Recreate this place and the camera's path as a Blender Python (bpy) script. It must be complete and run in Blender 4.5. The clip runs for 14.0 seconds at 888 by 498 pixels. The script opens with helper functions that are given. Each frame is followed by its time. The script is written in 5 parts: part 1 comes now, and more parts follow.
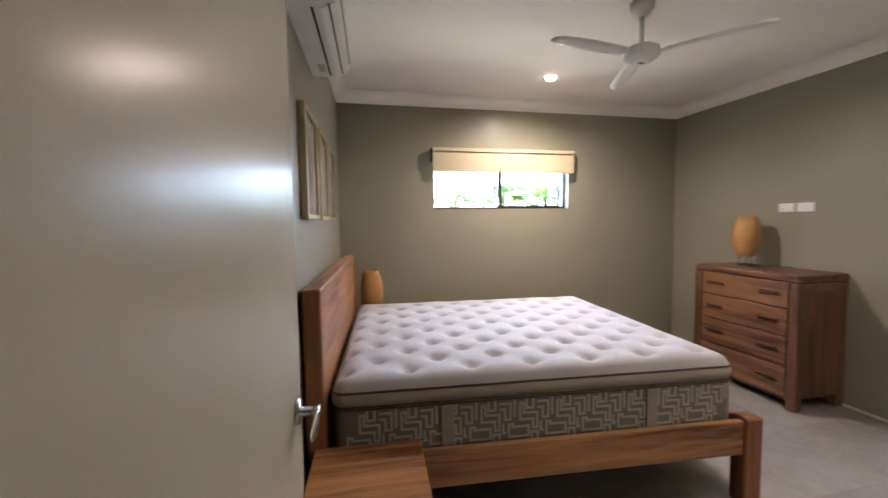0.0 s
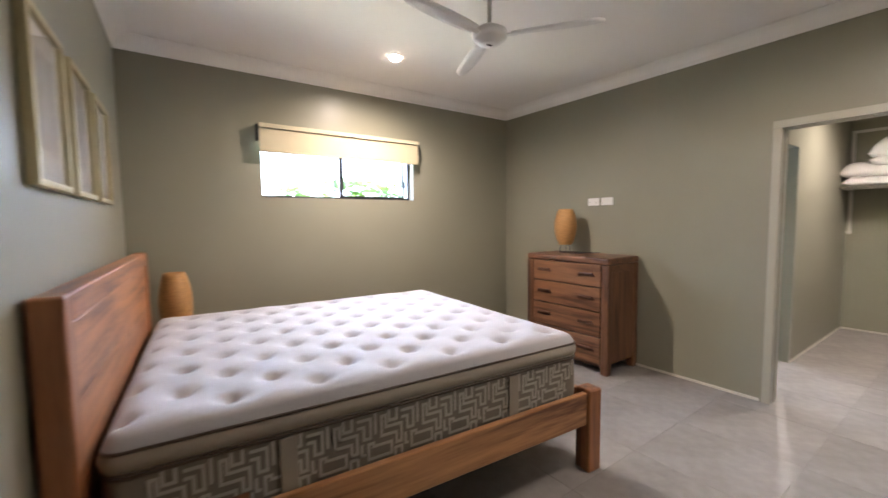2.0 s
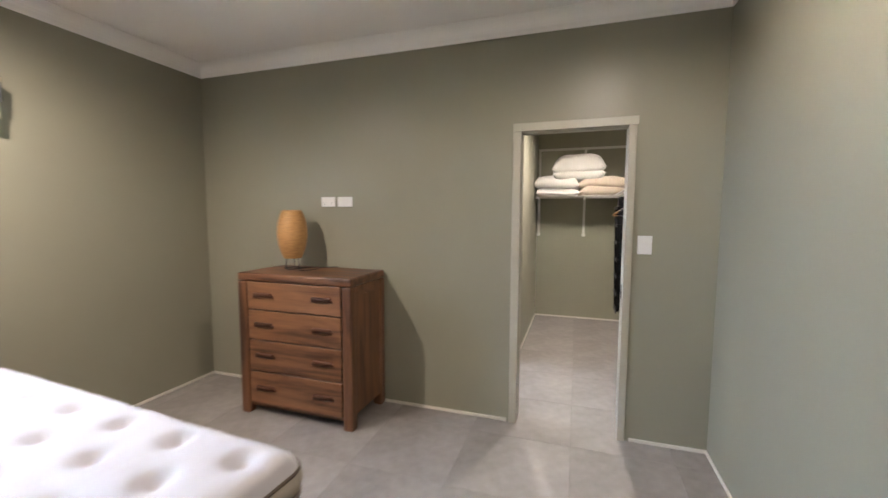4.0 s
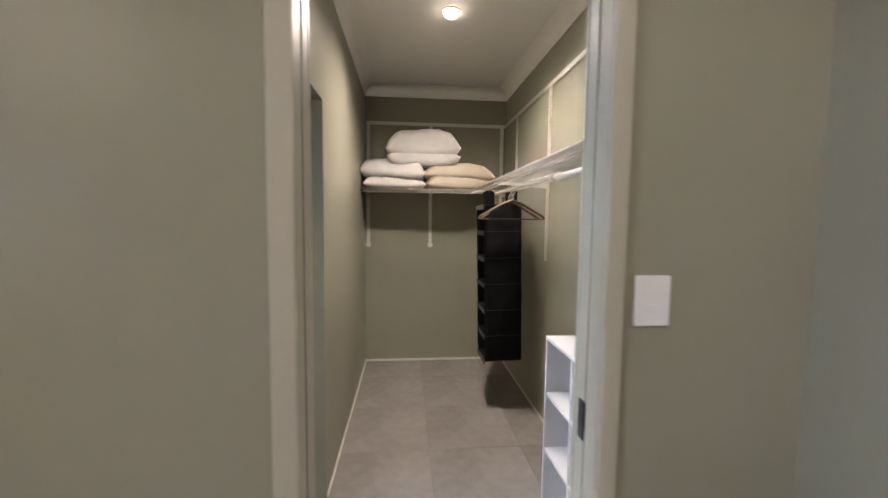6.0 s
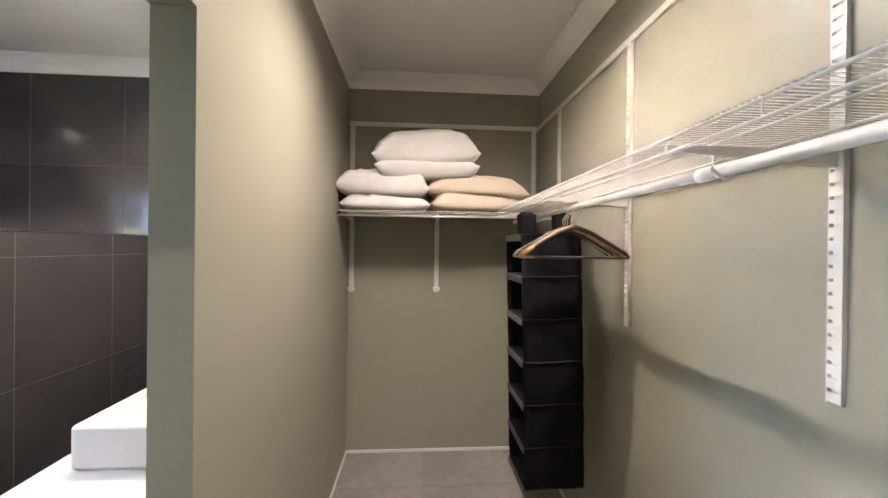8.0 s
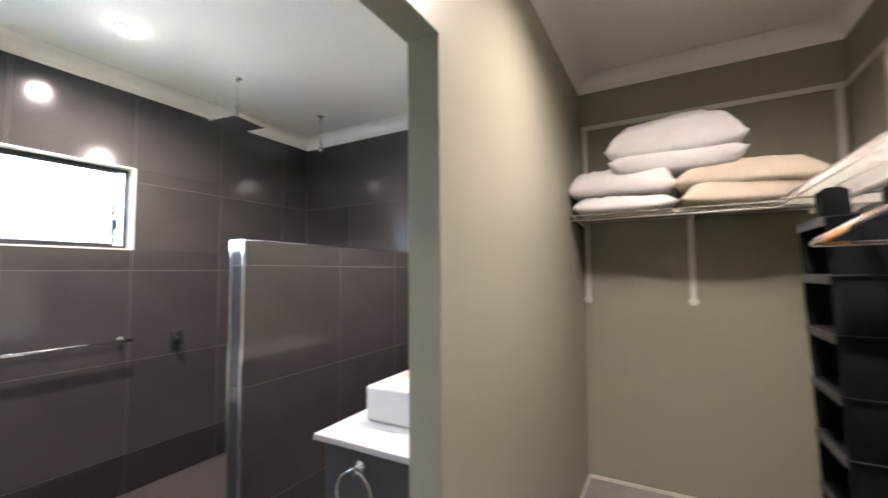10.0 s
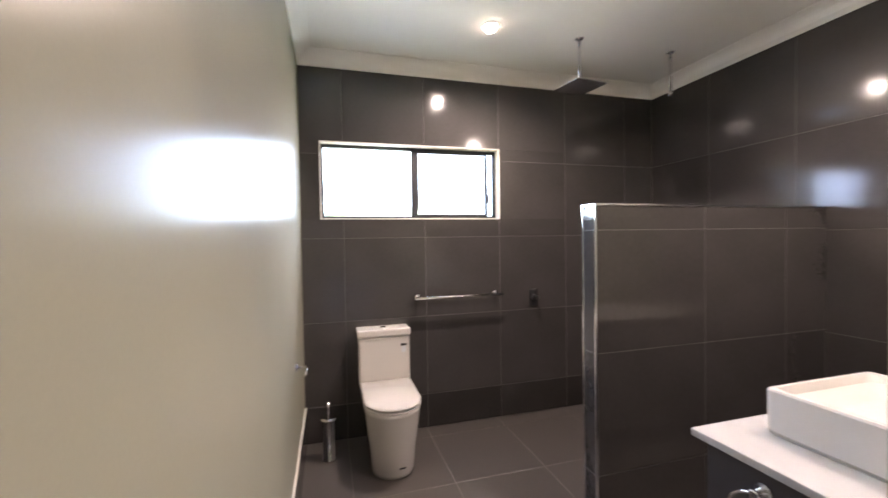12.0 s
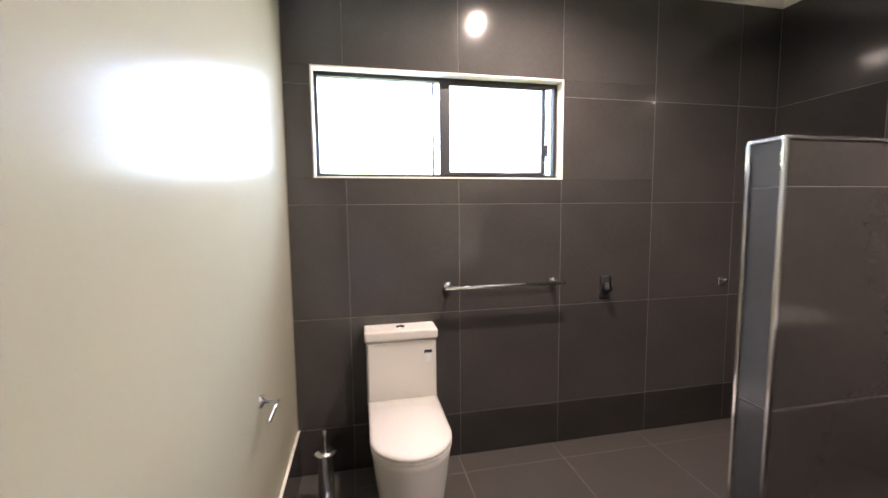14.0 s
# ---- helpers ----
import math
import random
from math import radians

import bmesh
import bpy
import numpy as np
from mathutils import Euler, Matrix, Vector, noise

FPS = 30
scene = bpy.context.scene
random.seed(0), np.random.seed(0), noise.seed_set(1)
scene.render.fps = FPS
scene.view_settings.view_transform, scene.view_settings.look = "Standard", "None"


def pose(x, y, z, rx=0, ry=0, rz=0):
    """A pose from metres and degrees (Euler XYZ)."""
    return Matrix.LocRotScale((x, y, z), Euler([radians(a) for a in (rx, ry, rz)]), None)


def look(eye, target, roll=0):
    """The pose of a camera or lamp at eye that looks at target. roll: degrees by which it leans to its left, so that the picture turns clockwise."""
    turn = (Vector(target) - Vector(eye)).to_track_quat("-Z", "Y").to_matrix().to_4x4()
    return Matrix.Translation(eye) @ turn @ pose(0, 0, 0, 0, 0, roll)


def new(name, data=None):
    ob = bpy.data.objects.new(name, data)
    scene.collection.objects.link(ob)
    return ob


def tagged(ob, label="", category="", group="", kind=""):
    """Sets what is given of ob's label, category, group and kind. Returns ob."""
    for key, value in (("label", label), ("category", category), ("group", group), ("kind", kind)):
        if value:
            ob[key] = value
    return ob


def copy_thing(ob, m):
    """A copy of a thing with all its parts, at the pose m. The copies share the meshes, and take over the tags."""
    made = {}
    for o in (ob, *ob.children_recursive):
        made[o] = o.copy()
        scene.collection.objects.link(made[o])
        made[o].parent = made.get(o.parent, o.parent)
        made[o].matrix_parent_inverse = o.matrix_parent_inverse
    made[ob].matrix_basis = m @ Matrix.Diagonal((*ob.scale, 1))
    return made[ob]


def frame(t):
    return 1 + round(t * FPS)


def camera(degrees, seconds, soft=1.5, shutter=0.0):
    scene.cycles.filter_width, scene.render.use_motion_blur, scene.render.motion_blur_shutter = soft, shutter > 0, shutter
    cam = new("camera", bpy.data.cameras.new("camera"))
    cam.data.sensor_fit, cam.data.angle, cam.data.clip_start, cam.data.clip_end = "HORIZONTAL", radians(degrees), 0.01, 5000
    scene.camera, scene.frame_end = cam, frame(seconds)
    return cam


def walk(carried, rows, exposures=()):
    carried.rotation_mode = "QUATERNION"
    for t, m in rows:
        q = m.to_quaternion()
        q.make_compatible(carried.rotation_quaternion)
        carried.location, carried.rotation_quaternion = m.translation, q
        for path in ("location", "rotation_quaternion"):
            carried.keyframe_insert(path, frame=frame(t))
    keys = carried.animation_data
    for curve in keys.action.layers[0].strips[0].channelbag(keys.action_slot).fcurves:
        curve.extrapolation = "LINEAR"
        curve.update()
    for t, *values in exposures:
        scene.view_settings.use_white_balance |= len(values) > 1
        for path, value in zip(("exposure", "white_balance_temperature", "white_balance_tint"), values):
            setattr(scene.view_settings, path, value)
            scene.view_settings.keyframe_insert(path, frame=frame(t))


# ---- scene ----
# ---- camera ----
cam = camera(95.9, 14.0, 1.5, 0.5)
PATH = [
    (0, (0.127, 0.332, 1.505), (0.560, 2.280, 1.368), -0.8),
    (0.5, (0.055, 0.452, 1.489), (0.813, 2.297, 1.342), -0.7),
    (1, (0.060, 0.507, 1.476), (0.917, 2.308, 1.337), -0.9),
    (1.5, (0.081, 0.534, 1.444), (1.018, 2.297, 1.312), -0.9),
    (2, (0.187, 0.661, 1.410), (1.345, 2.286, 1.269), -0.7),
    (2.5, (0.327, 0.910, 1.434), (1.733, 2.325, 1.282), -0.5),
    (3, (0.449, 1.111, 1.465), (2.098, 2.231, 1.309), -0.2),
    (3.5, (0.675, 1.210, 1.454), (2.515, 1.979, 1.300), 0.2),
    (4, (1.089, 1.252, 1.481), (2.981, 1.878, 1.313), 0.2),
    (4.2, (1.254, 1.283, 1.497), (3.172, 1.824, 1.321), 0.2),
    (6.3, (3.307, 1.399, 1.477), (5.290, 1.174, 1.344), 0.7),
    (6.5, (3.486, 1.376, 1.477), (5.470, 1.150, 1.362), 0.7),
    (7, (3.888, 1.371, 1.490), (5.872, 1.133, 1.410), 0.7),
    (7.2, (4.012, 1.365, 1.520), (5.996, 1.120, 1.461), 0.8),
    (9.5, (4.188, 1.247, 1.450), (6.101, 1.823, 1.548), -0.3),
    (10, (4.168, 1.296, 1.406), (5.912, 2.267, 1.522), -0.5),
    (10.5, (4.133, 1.367, 1.390), (5.656, 2.658, 1.504), -0.5),
    (11, (4.094, 1.427, 1.391), (5.339, 2.991, 1.446), -0.8),
    (11.5, (4.147, 1.479, 1.403), (5.041, 3.268, 1.415), -0.9),
    (12, (4.186, 1.478, 1.411), (4.735, 3.401, 1.368), -0.9),
    (12.5, (4.275, 1.432, 1.408), (4.526, 3.414, 1.313), -0.7),
    (13, (4.335, 1.561, 1.376), (4.536, 3.546, 1.236), -0.6),
    (13.5, (4.346, 1.901, 1.352), (4.591, 3.880, 1.195), -0.6),
    (14, (4.358, 2.312, 1.392), (4.762, 4.262, 1.209), -0.6),
]
EXPOSURES = [(0.0, 0.05, 6600, 18), (0.5, 0.25, 6450, 17), (1.5, 0.32, 6500, 17), (2.0, 0.37, 6450, 17), (3.0, 0.18, 6350, 16), (4.0, 0.45, 6400, 14), (6.3, 0.05, 6450, 17), (7.0, 0.3, 6450, 19),
             (9.5, 0.45, 6200, 20), (11.0, 0.2, 6450, 23), (12.0, -0.05, 6900, 25), (14.0, 0.17, 6900, 22)]
walk(cam, [(t, look(eye, target, roll)) for t, eye, target, roll in PATH], EXPOSURES)

# ---- the plan, in metres ----
WX, EX = -0.30, 3.875           # outer limit in the west, bedroom east face
WS, WN = -0.187, -0.015         # bedroom west face at its south and north ends (slightly out of square)
SY, NY = 0.44, 4.438            # bedroom south and north faces
CX0, CX1 = 3.99, 7.117          # wardrobe room west and east faces
CY0, CY1 = 0.396, 1.812         # wardrobe room south and north faces
BX1, BY0, BY1 = 7.061, 1.912, 4.518  # bathroom east, south and north faces
CEIL = 2.77
BF = -0.055                      # bathroom floor level
OUT = 4.66                      # outer face of the outside wall
BW = (0.943, 2.474, 1.634, 2.19)    # bedroom window opening
TW = (4.134, 5.527, 1.585, 2.14)    # bathroom window opening
DOOR_A = (0.948, 1.636, 2.055)      # wardrobe doorway: y, y, height
OPEN_B = (5.075, 2.05)             # bathroom opening: far jamb, height
ENTRY = (-0.09, 0.945, 2.24)         # bedroom entry: x, x, height
BED_LAMP, BED_LAMP_2 = (1.856, 3.668), (2.35, 1.06)
ROBE_LAMP = (5.61, 1.13)
BATH_LAMP, BATH_LAMP_2 = (5.20, 3.87), (6.16, 2.24)

# ---- world and lights ----
world = bpy.data.worlds.new("world")
scene.world = world
world.use_nodes = True
wn = world.node_tree
sky = wn.nodes.new("ShaderNodeTexSky")
sky.sky_type, sky.sun_disc = "NISHITA", False
sky.sun_elevation, sky.sun_rotation = radians(58), radians(205)
bg = wn.nodes["Background"]
bg.inputs["Strength"].default_value = 0.15
wn.links.new(sky.outputs["Color"], bg.inputs["Color"])

sun = new("sun", bpy.data.lights.new("sun", "SUN"))
sun.data.energy, sun.data.angle, sun.data.color = 5.0, radians(0.5), (1.0, 0.95, 0.88)
sun.matrix_world = look((0, 0, 20), (0.36, 0.78, 18.6))


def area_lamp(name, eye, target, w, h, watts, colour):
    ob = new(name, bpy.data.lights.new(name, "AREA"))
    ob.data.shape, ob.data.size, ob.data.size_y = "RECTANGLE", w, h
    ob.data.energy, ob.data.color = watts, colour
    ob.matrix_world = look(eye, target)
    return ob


def down_lamp(name, x, y, watts, colour=(1.0, 0.86, 0.70), z=CEIL - 0.045, beam=172, edge=0.45):
    ob = new(name, bpy.data.lights.new(name, "SPOT"))
    ob.data.energy, ob.data.color = watts, colour
    ob.data.spot_size, ob.data.spot_blend, ob.data.shadow_soft_size = radians(beam), edge, 0.018
    ob.matrix_world = pose(x, y, z)
    return ob


# area lamps added in place of sky light and light off the garden
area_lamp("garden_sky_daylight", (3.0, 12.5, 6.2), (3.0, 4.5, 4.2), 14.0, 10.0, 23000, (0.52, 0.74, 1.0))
# fill lamp hidden below the sills, added to brighten the ceilings
area_lamp("ground_bounce_fill", (3.3, 6.6, -0.05), (3.3, 4.5, 1.85), 6.0, 1.5, 700, (0.96, 1.0, 0.80))
area_lamp("bathroom_garden_bounce", ((TW[0] + TW[1]) / 2, 4.63, 1.65), ((TW[0] + TW[1]) / 2 - 0.3, 3.4, 2.7), 1.3, 0.1, 2.5, (0.80, 1.0, 0.40))
area_lamp("bathroom_fixed_pane_daylight", (4.47, 4.635, 1.86), (4.75, 3.2, 1.3), 0.64, 0.48, 12, (0.42, 0.62, 1.0))
down_lamp("bedroom_downlight_lamp", *BED_LAMP, 195, (1.0, 0.86, 0.74), edge=0.85)
down_lamp("bedroom_downlight_lamp_rear", *BED_LAMP_2, 74, (1.0, 0.86, 0.74))
down_lamp("wardrobe_downlight_lamp", *ROBE_LAMP, 200, (1.0, 0.89, 0.77), beam=158, edge=0.9)
down_lamp("bathroom_downlight_lamp", *BATH_LAMP, 235, (1.0, 0.90, 0.80), beam=164, edge=0.75)
down_lamp("bathroom_downlight_lamp_vanity", *BATH_LAMP_2, 235, (1.0, 0.90, 0.80), beam=170, edge=0.6)


# ---- materials ----
def srgb(r, g, b):
    return tuple(((v / 255) / 12.92 if v <= 10 else ((v / 255 + 0.055) / 1.055) ** 2.4) for v in (r, g, b))


def material(name, colour, rough=0.6, metal=0.0, vary=0.12, scale=3.0, fine=60.0, bump=0.05, stretch=(1, 1, 1), second=None, spec=0.5, island=0.0, gloss_vary=0.08):
    """A surface with two scales of variation in colour, gloss and relief."""
    m = bpy.data.materials.new(name)
    m.use_nodes = True
    nt = m.node_tree
    N, L = nt.nodes, nt.links
    p = N["Principled BSDF"]
    p.inputs["Metallic"].default_value = metal
    p.inputs["Specular IOR Level"].default_value = spec
    co = N.new("ShaderNodeTexCoord")
    mp = N.new("ShaderNodeMapping")
    mp.inputs["Scale"].default_value = stretch
    L.new(co.outputs["Object"], mp.inputs["Vector"])
    big = N.new("ShaderNodeTexNoise")
    big.inputs["Scale"].default_value, big.inputs["Detail"].default_value = scale, 5
    small = N.new("ShaderNodeTexNoise")
    small.inputs["Scale"].default_value, small.inputs["Detail"].default_value = fine, 3
    L.new(mp.outputs["Vector"], big.inputs["Vector"])
    L.new(mp.outputs["Vector"], small.inputs["Vector"])
    mix = N.new("ShaderNodeMix")
    mix.data_type = "RGBA"
    a = tuple(max(0, c * (1 - vary)) for c in colour)
    b = second or tuple(min(1, c * (1 + vary)) for c in colour)
    mix.inputs[6].default_value, mix.inputs[7].default_value = (*a, 1), (*b, 1)
    add = N.new("ShaderNodeMath")
    add.operation = "MULTIPLY_ADD"
    L.new(small.outputs["Fac"], add.inputs[0])
    add.inputs[1].default_value = 0.35
    L.new(big.outputs["Fac"], add.inputs[2])
    ramp = N.new("ShaderNodeMapRange")
    ramp.inputs["From Min"].default_value, ramp.inputs["From Max"].default_value = 0.45, 0.95
    L.new(add.outputs[0], ramp.inputs["Value"])
    L.new(ramp.outputs["Result"], mix.inputs[0])
    last = mix.outputs[2]
    if island:
        info = N.new("ShaderNodeObjectInfo")
        hsv = N.new("ShaderNodeHueSaturation")
        rng = N.new("ShaderNodeMapRange")
        rng.inputs["To Min"].default_value, rng.inputs["To Max"].default_value = 1 - island, 1 + island
        L.new(info.outputs["Random"], rng.inputs["Value"])
        L.new(rng.outputs["Result"], hsv.inputs["Value"])
        L.new(last, hsv.inputs["Color"])
        last = hsv.outputs["Color"]
    L.new(last, p.inputs["Base Color"])
    rr = N.new("ShaderNodeMapRange")
    rr.inputs["To Min"].default_value, rr.inputs["To Max"].default_value = max(0.02, rough - gloss_vary), min(1, rough + gloss_vary)
    L.new(big.outputs["Fac"], rr.inputs["Value"])
    L.new(rr.outputs["Result"], p.inputs["Roughness"])
    if bump:
        bp = N.new("ShaderNodeBump")
        bp.inputs["Strength"].default_value, bp.inputs["Distance"].default_value = bump, 0.004
        L.new(small.outputs["Fac"], bp.inputs["Height"])
        L.new(bp.outputs["Normal"], p.inputs["Normal"])
    return m


def wood(name, dark, light, axis=0, rough=0.42, scale=1.0):
    """Planked timber: long grain along one axis, darker streaks and a few knots."""
    m = bpy.data.materials.new(name)
    m.use_nodes = True
    nt = m.node_tree
    N, L = nt.nodes, nt.links
    p = N["Principled BSDF"]
    co = N.new("ShaderNodeTexCoord")
    mp = N.new("ShaderNodeMapping")
    st = [14.0 * scale] * 3
    st[axis] = 1.1 * scale
    mp.inputs["Scale"].default_value = st
    info = N.new("ShaderNodeObjectInfo")
    off = N.new("ShaderNodeVectorMath")
    off.operation = "MULTIPLY"
    off.inputs[1].default_value = (7, 5, 3)
    L.new(info.outputs["Random"], off.inputs[0])
    L.new(off.outputs[0], mp.inputs["Location"])
    L.new(co.outputs["Object"], mp.inputs["Vector"])
    g1 = N.new("ShaderNodeTexNoise")
    g1.inputs["Scale"].default_value, g1.inputs["Detail"].default_value, g1.inputs["Distortion"].default_value = 1.2, 6, 0.7
    g2 = N.new("ShaderNodeTexNoise")
    g2.inputs["Scale"].default_value, g2.inputs["Detail"].default_value = 9, 4
    mp2 = N.new("ShaderNodeMapping")
    st2 = [2.6] * 3
    st2[axis] = 0.5
    mp2.inputs["Scale"].default_value = st2
    L.new(co.outputs["Object"], mp2.inputs["Vector"])
    g3 = N.new("ShaderNodeTexNoise")
    g3.inputs["Scale"].default_value, g3.inputs["Detail"].default_value = 1.6, 2
    for g in (g1, g2):
        L.new(mp.outputs["Vector"], g.inputs["Vector"])
    L.new(mp2.outputs["Vector"], g3.inputs["Vector"])
    ramp = N.new("ShaderNodeValToRGB")
    e = ramp.color_ramp.elements
    e[0].position, e[0].color = 0.30, (*dark, 1)
    e[1].position, e[1].color = 0.72, (*light, 1)
    mid = ramp.color_ramp.elements.new(0.5)
    mid.color = (*[(a * 0.4 + b * 0.6) for a, b in zip(dark, light)], 1)
    sm = N.new("ShaderNodeMath")
    sm.operation = "MULTIPLY_ADD"
    L.new(g2.outputs["Fac"], sm.inputs[0])
    sm.inputs[1].default_value = 0.25
    L.new(g1.outputs["Fac"], sm.inputs[2])
    s2 = N.new("ShaderNodeMath")
    s2.operation = "MULTIPLY_ADD"
    L.new(g3.outputs["Fac"], s2.inputs[0])
    s2.inputs[1].default_value = 0.55
    L.new(sm.outputs[0], s2.inputs[2])
    s3 = N.new("ShaderNodeMath")
    s3.operation = "SUBTRACT"
    L.new(s2.outputs[0], s3.inputs[0])
    s3.inputs[1].default_value = 0.4
    L.new(s3.outputs[0], ramp.inputs["Fac"])
    L.new(ramp.outputs["Color"], p.inputs["Base Color"])
    rr = N.new("ShaderNodeMapRange")
    rr.inputs["To Min"].default_value, rr.inputs["To Max"].default_value = rough - 0.08, rough + 0.1
    L.new(g1.outputs["Fac"], rr.inputs["Value"])
    L.new(rr.outputs["Result"], p.inputs["Roughness"])
    bp = N.new("ShaderNodeBump")
    bp.inputs["Strength"].default_value, bp.inputs["Distance"].default_value = 0.12, 0.003
    L.new(sm.outputs[0], bp.inputs["Height"])
    L.new(bp.outputs["Normal"], p.inputs["Normal"])
    return m


def glowing(name, colour, strength):
    m = bpy.data.materials.new(name)
    m.use_nodes = True
    p = m.node_tree.nodes["Principled BSDF"]
    p.inputs["Base Color"].default_value = (*colour, 1)
    p.inputs["Emission Color"].default_value = (*colour, 1)
    p.inputs["Emission Strength"].default_value = strength
    return m


def clear(name, rough=0.0, colour=(1, 1, 1)):
    m = bpy.data.materials.new(name)
    m.use_nodes = True
    p = m.node_tree.nodes["Principled BSDF"]
    p.inputs["Base Color"].default_value = (*colour, 1)
    p.inputs["Transmission Weight"].default_value = 1
    p.inputs["Roughness"].default_value, p.inputs["IOR"].default_value = rough, 1.45
    return m


PAINT = material("sage_wall_paint", (0.266, 0.257, 0.196), 0.36, vary=0.035, scale=1.2, fine=180, bump=0.03, spec=0.28, gloss_vary=0.03)
WHITE = material("ceiling_white", (0.86, 0.84, 0.81), 0.8, vary=0.03, scale=1.0, fine=150, bump=0.03)
TRIM = material("pale_trim_paint", (0.40, 0.375, 0.30), 0.42, vary=0.04, scale=4, fine=120, bump=0.02)
DOORPAINT = material("cream_door_paint", (0.42, 0.385, 0.285), 0.25, spec=0.24, vary=0.03, scale=1.4, fine=160, bump=0.02, gloss_vary=0.04)
BEAD = material("white_bead", (0.62, 0.59, 0.52), 0.5, vary=0.05, fine=90, bump=0.02)
FLOOR_T = material("grey_porcelain", (0.245, 0.224, 0.208), 0.54, vary=0.27, scale=1.7, fine=14, bump=0.02, island=0.012)
GROUT_L = material("pale_grout", (0.225, 0.206, 0.19), 0.8, vary=0.1, fine=70)
DARK_T = material("charcoal_tile", (0.042, 0.0385, 0.0375), 0.11, spec=0.7, vary=0.14, scale=2.0, fine=40, bump=0.015, island=0.08, gloss_vary=0.03)
DARK_F = material("charcoal_floor_tile", (0.075, 0.066, 0.060), 0.42, vary=0.12, scale=2.5, fine=40, bump=0.03, island=0.06)
GROUT_D = material("grey_grout", (0.098, 0.093, 0.089), 0.8, vary=0.15, fine=80)
GROUT_F = material("pale_floor_grout", (0.20, 0.185, 0.17), 0.8, vary=0.15, fine=80)
CHROME = material("chrome", (0.80, 0.80, 0.82), 0.12, 1.0, vary=0.02, bump=0.0, gloss_vary=0.04)
STEEL = material("brushed_steel", (0.62, 0.62, 0.64), 0.18, 1.0, vary=0.05, fine=200, bump=0.02)
BLACK = material("black_frame", (0.018, 0.018, 0.02), 0.42, vary=0.1, bump=0.01)
SLOT_SHADE = material("slot_shade_brown", (0.13, 0.12, 0.095), 0.7, vary=0.1, bump=0.02)
GLOSSPAINT = material("sage_wet_area_paint", (0.266, 0.257, 0.196), 0.25, vary=0.035, scale=1.2, fine=180, bump=0.03, spec=0.07, gloss_vary=0.02)
# near-black that paints shade into gaps and recesses
GAP_SHADE = material("gap_shade", (0.02, 0.018, 0.016), 0.8, vary=0.1, bump=0.0)
PLASTIC = material("white_plastic", (0.72, 0.71, 0.69), 0.42, vary=0.03, bump=0.0)
CERAMIC = material("white_ceramic", (0.57, 0.545, 0.51), 0.10, vary=0.02, bump=0.0, gloss_vary=0.03)
STONE_W = material("white_stone_top", (0.43, 0.417, 0.40), 0.20, vary=0.04, scale=8, fine=150, bump=0.01, gloss_vary=0.04)
CABINET = material("charcoal_cabinet", (0.045, 0.040, 0.043), 0.42, vary=0.08, bump=0.01)
MELAMINE = material("white_melamine", (0.70, 0.69, 0.70), 0.42, vary=0.02, bump=0.01)
WIRE = material("white_coated_wire", (0.64, 0.62, 0.57), 0.4, vary=0.03, bump=0.0)
FABRIC_B = material("black_fabric", (0.007, 0.007, 0.008), 0.9, spec=0.15, vary=0.3, scale=12, fine=300, bump=0.2)
GREY_F = material("grey_piping", (0.055, 0.053, 0.053), 0.8, spec=0.3, vary=0.1, fine=200, bump=0.1)
SEAM_F = material("dark_grey_binding", (0.028, 0.027, 0.027), 0.8, spec=0.2, vary=0.1, fine=200, bump=0.1)
LABEL_G = material("pale_grey_label", (0.42, 0.42, 0.42), 0.5, vary=0.2, scale=60, fine=200, bump=0.0)
LINEN_W = material("white_cotton", (0.55, 0.53, 0.51), 0.85, vary=0.04, scale=9, fine=250, bump=0.15)
LINEN_C = material("cream_cotton", (0.47, 0.40, 0.315), 0.85, vary=0.06, scale=9, fine=250, bump=0.15)
KNIT = material("white_knit_ticking", (0.40, 0.385, 0.395), 0.85, vary=0.04, scale=5, fine=140, bump=0.35, stretch=(1, 2.2, 1))
TAUPE = material("taupe_ticking", (0.315, 0.27, 0.215), 0.75, vary=0.10, scale=6, fine=220, bump=0.2)
TAUPE_D = material("brown_piping", (0.075, 0.052, 0.034), 0.6, vary=0.1, bump=0.1)
KEYLINE = material("cream_woven_pattern", (0.43, 0.395, 0.335), 0.85, vary=0.08, scale=9, fine=260, bump=0.2)
ACACIA_X = wood("acacia_lengthwise", srgb(106, 64, 36), srgb(196, 142, 94), 0, 0.42)
ACACIA_Y = wood("acacia_across", srgb(96, 56, 34), srgb(180, 124, 84), 1, 0.42)
ACACIA_Z = wood("acacia_upright", srgb(74, 40, 23), srgb(158, 102, 64), 2)
DRAWER_Y = wood("drawer_acacia", srgb(70, 43, 28), srgb(134, 93, 63), 1)
CHEST_Y = wood("chest_acacia_across", srgb(62, 38, 25), srgb(122, 83, 56), 1)
CHEST_Z = wood("chest_acacia_upright", srgb(60, 36, 24), srgb(118, 80, 54), 2)
TAUPE_B = material("dark_taupe_border", (0.20, 0.172, 0.138), 0.8, vary=0.10, scale=6, fine=220, bump=0.2)
HANDLE_W = wood("dark_handle_wood", srgb(48, 26, 16), srgb(90, 52, 34), 1)
SHADE = material("woven_amber_shade", (0.42, 0.22, 0.075), 0.6, vary=0.18, scale=20, fine=160, bump=0.4, stretch=(1, 1, 5))
BLINDC = material("cream_blind_fabric", (0.50, 0.44, 0.295), 0.75, vary=0.04, scale=5, fine=260, bump=0.12)
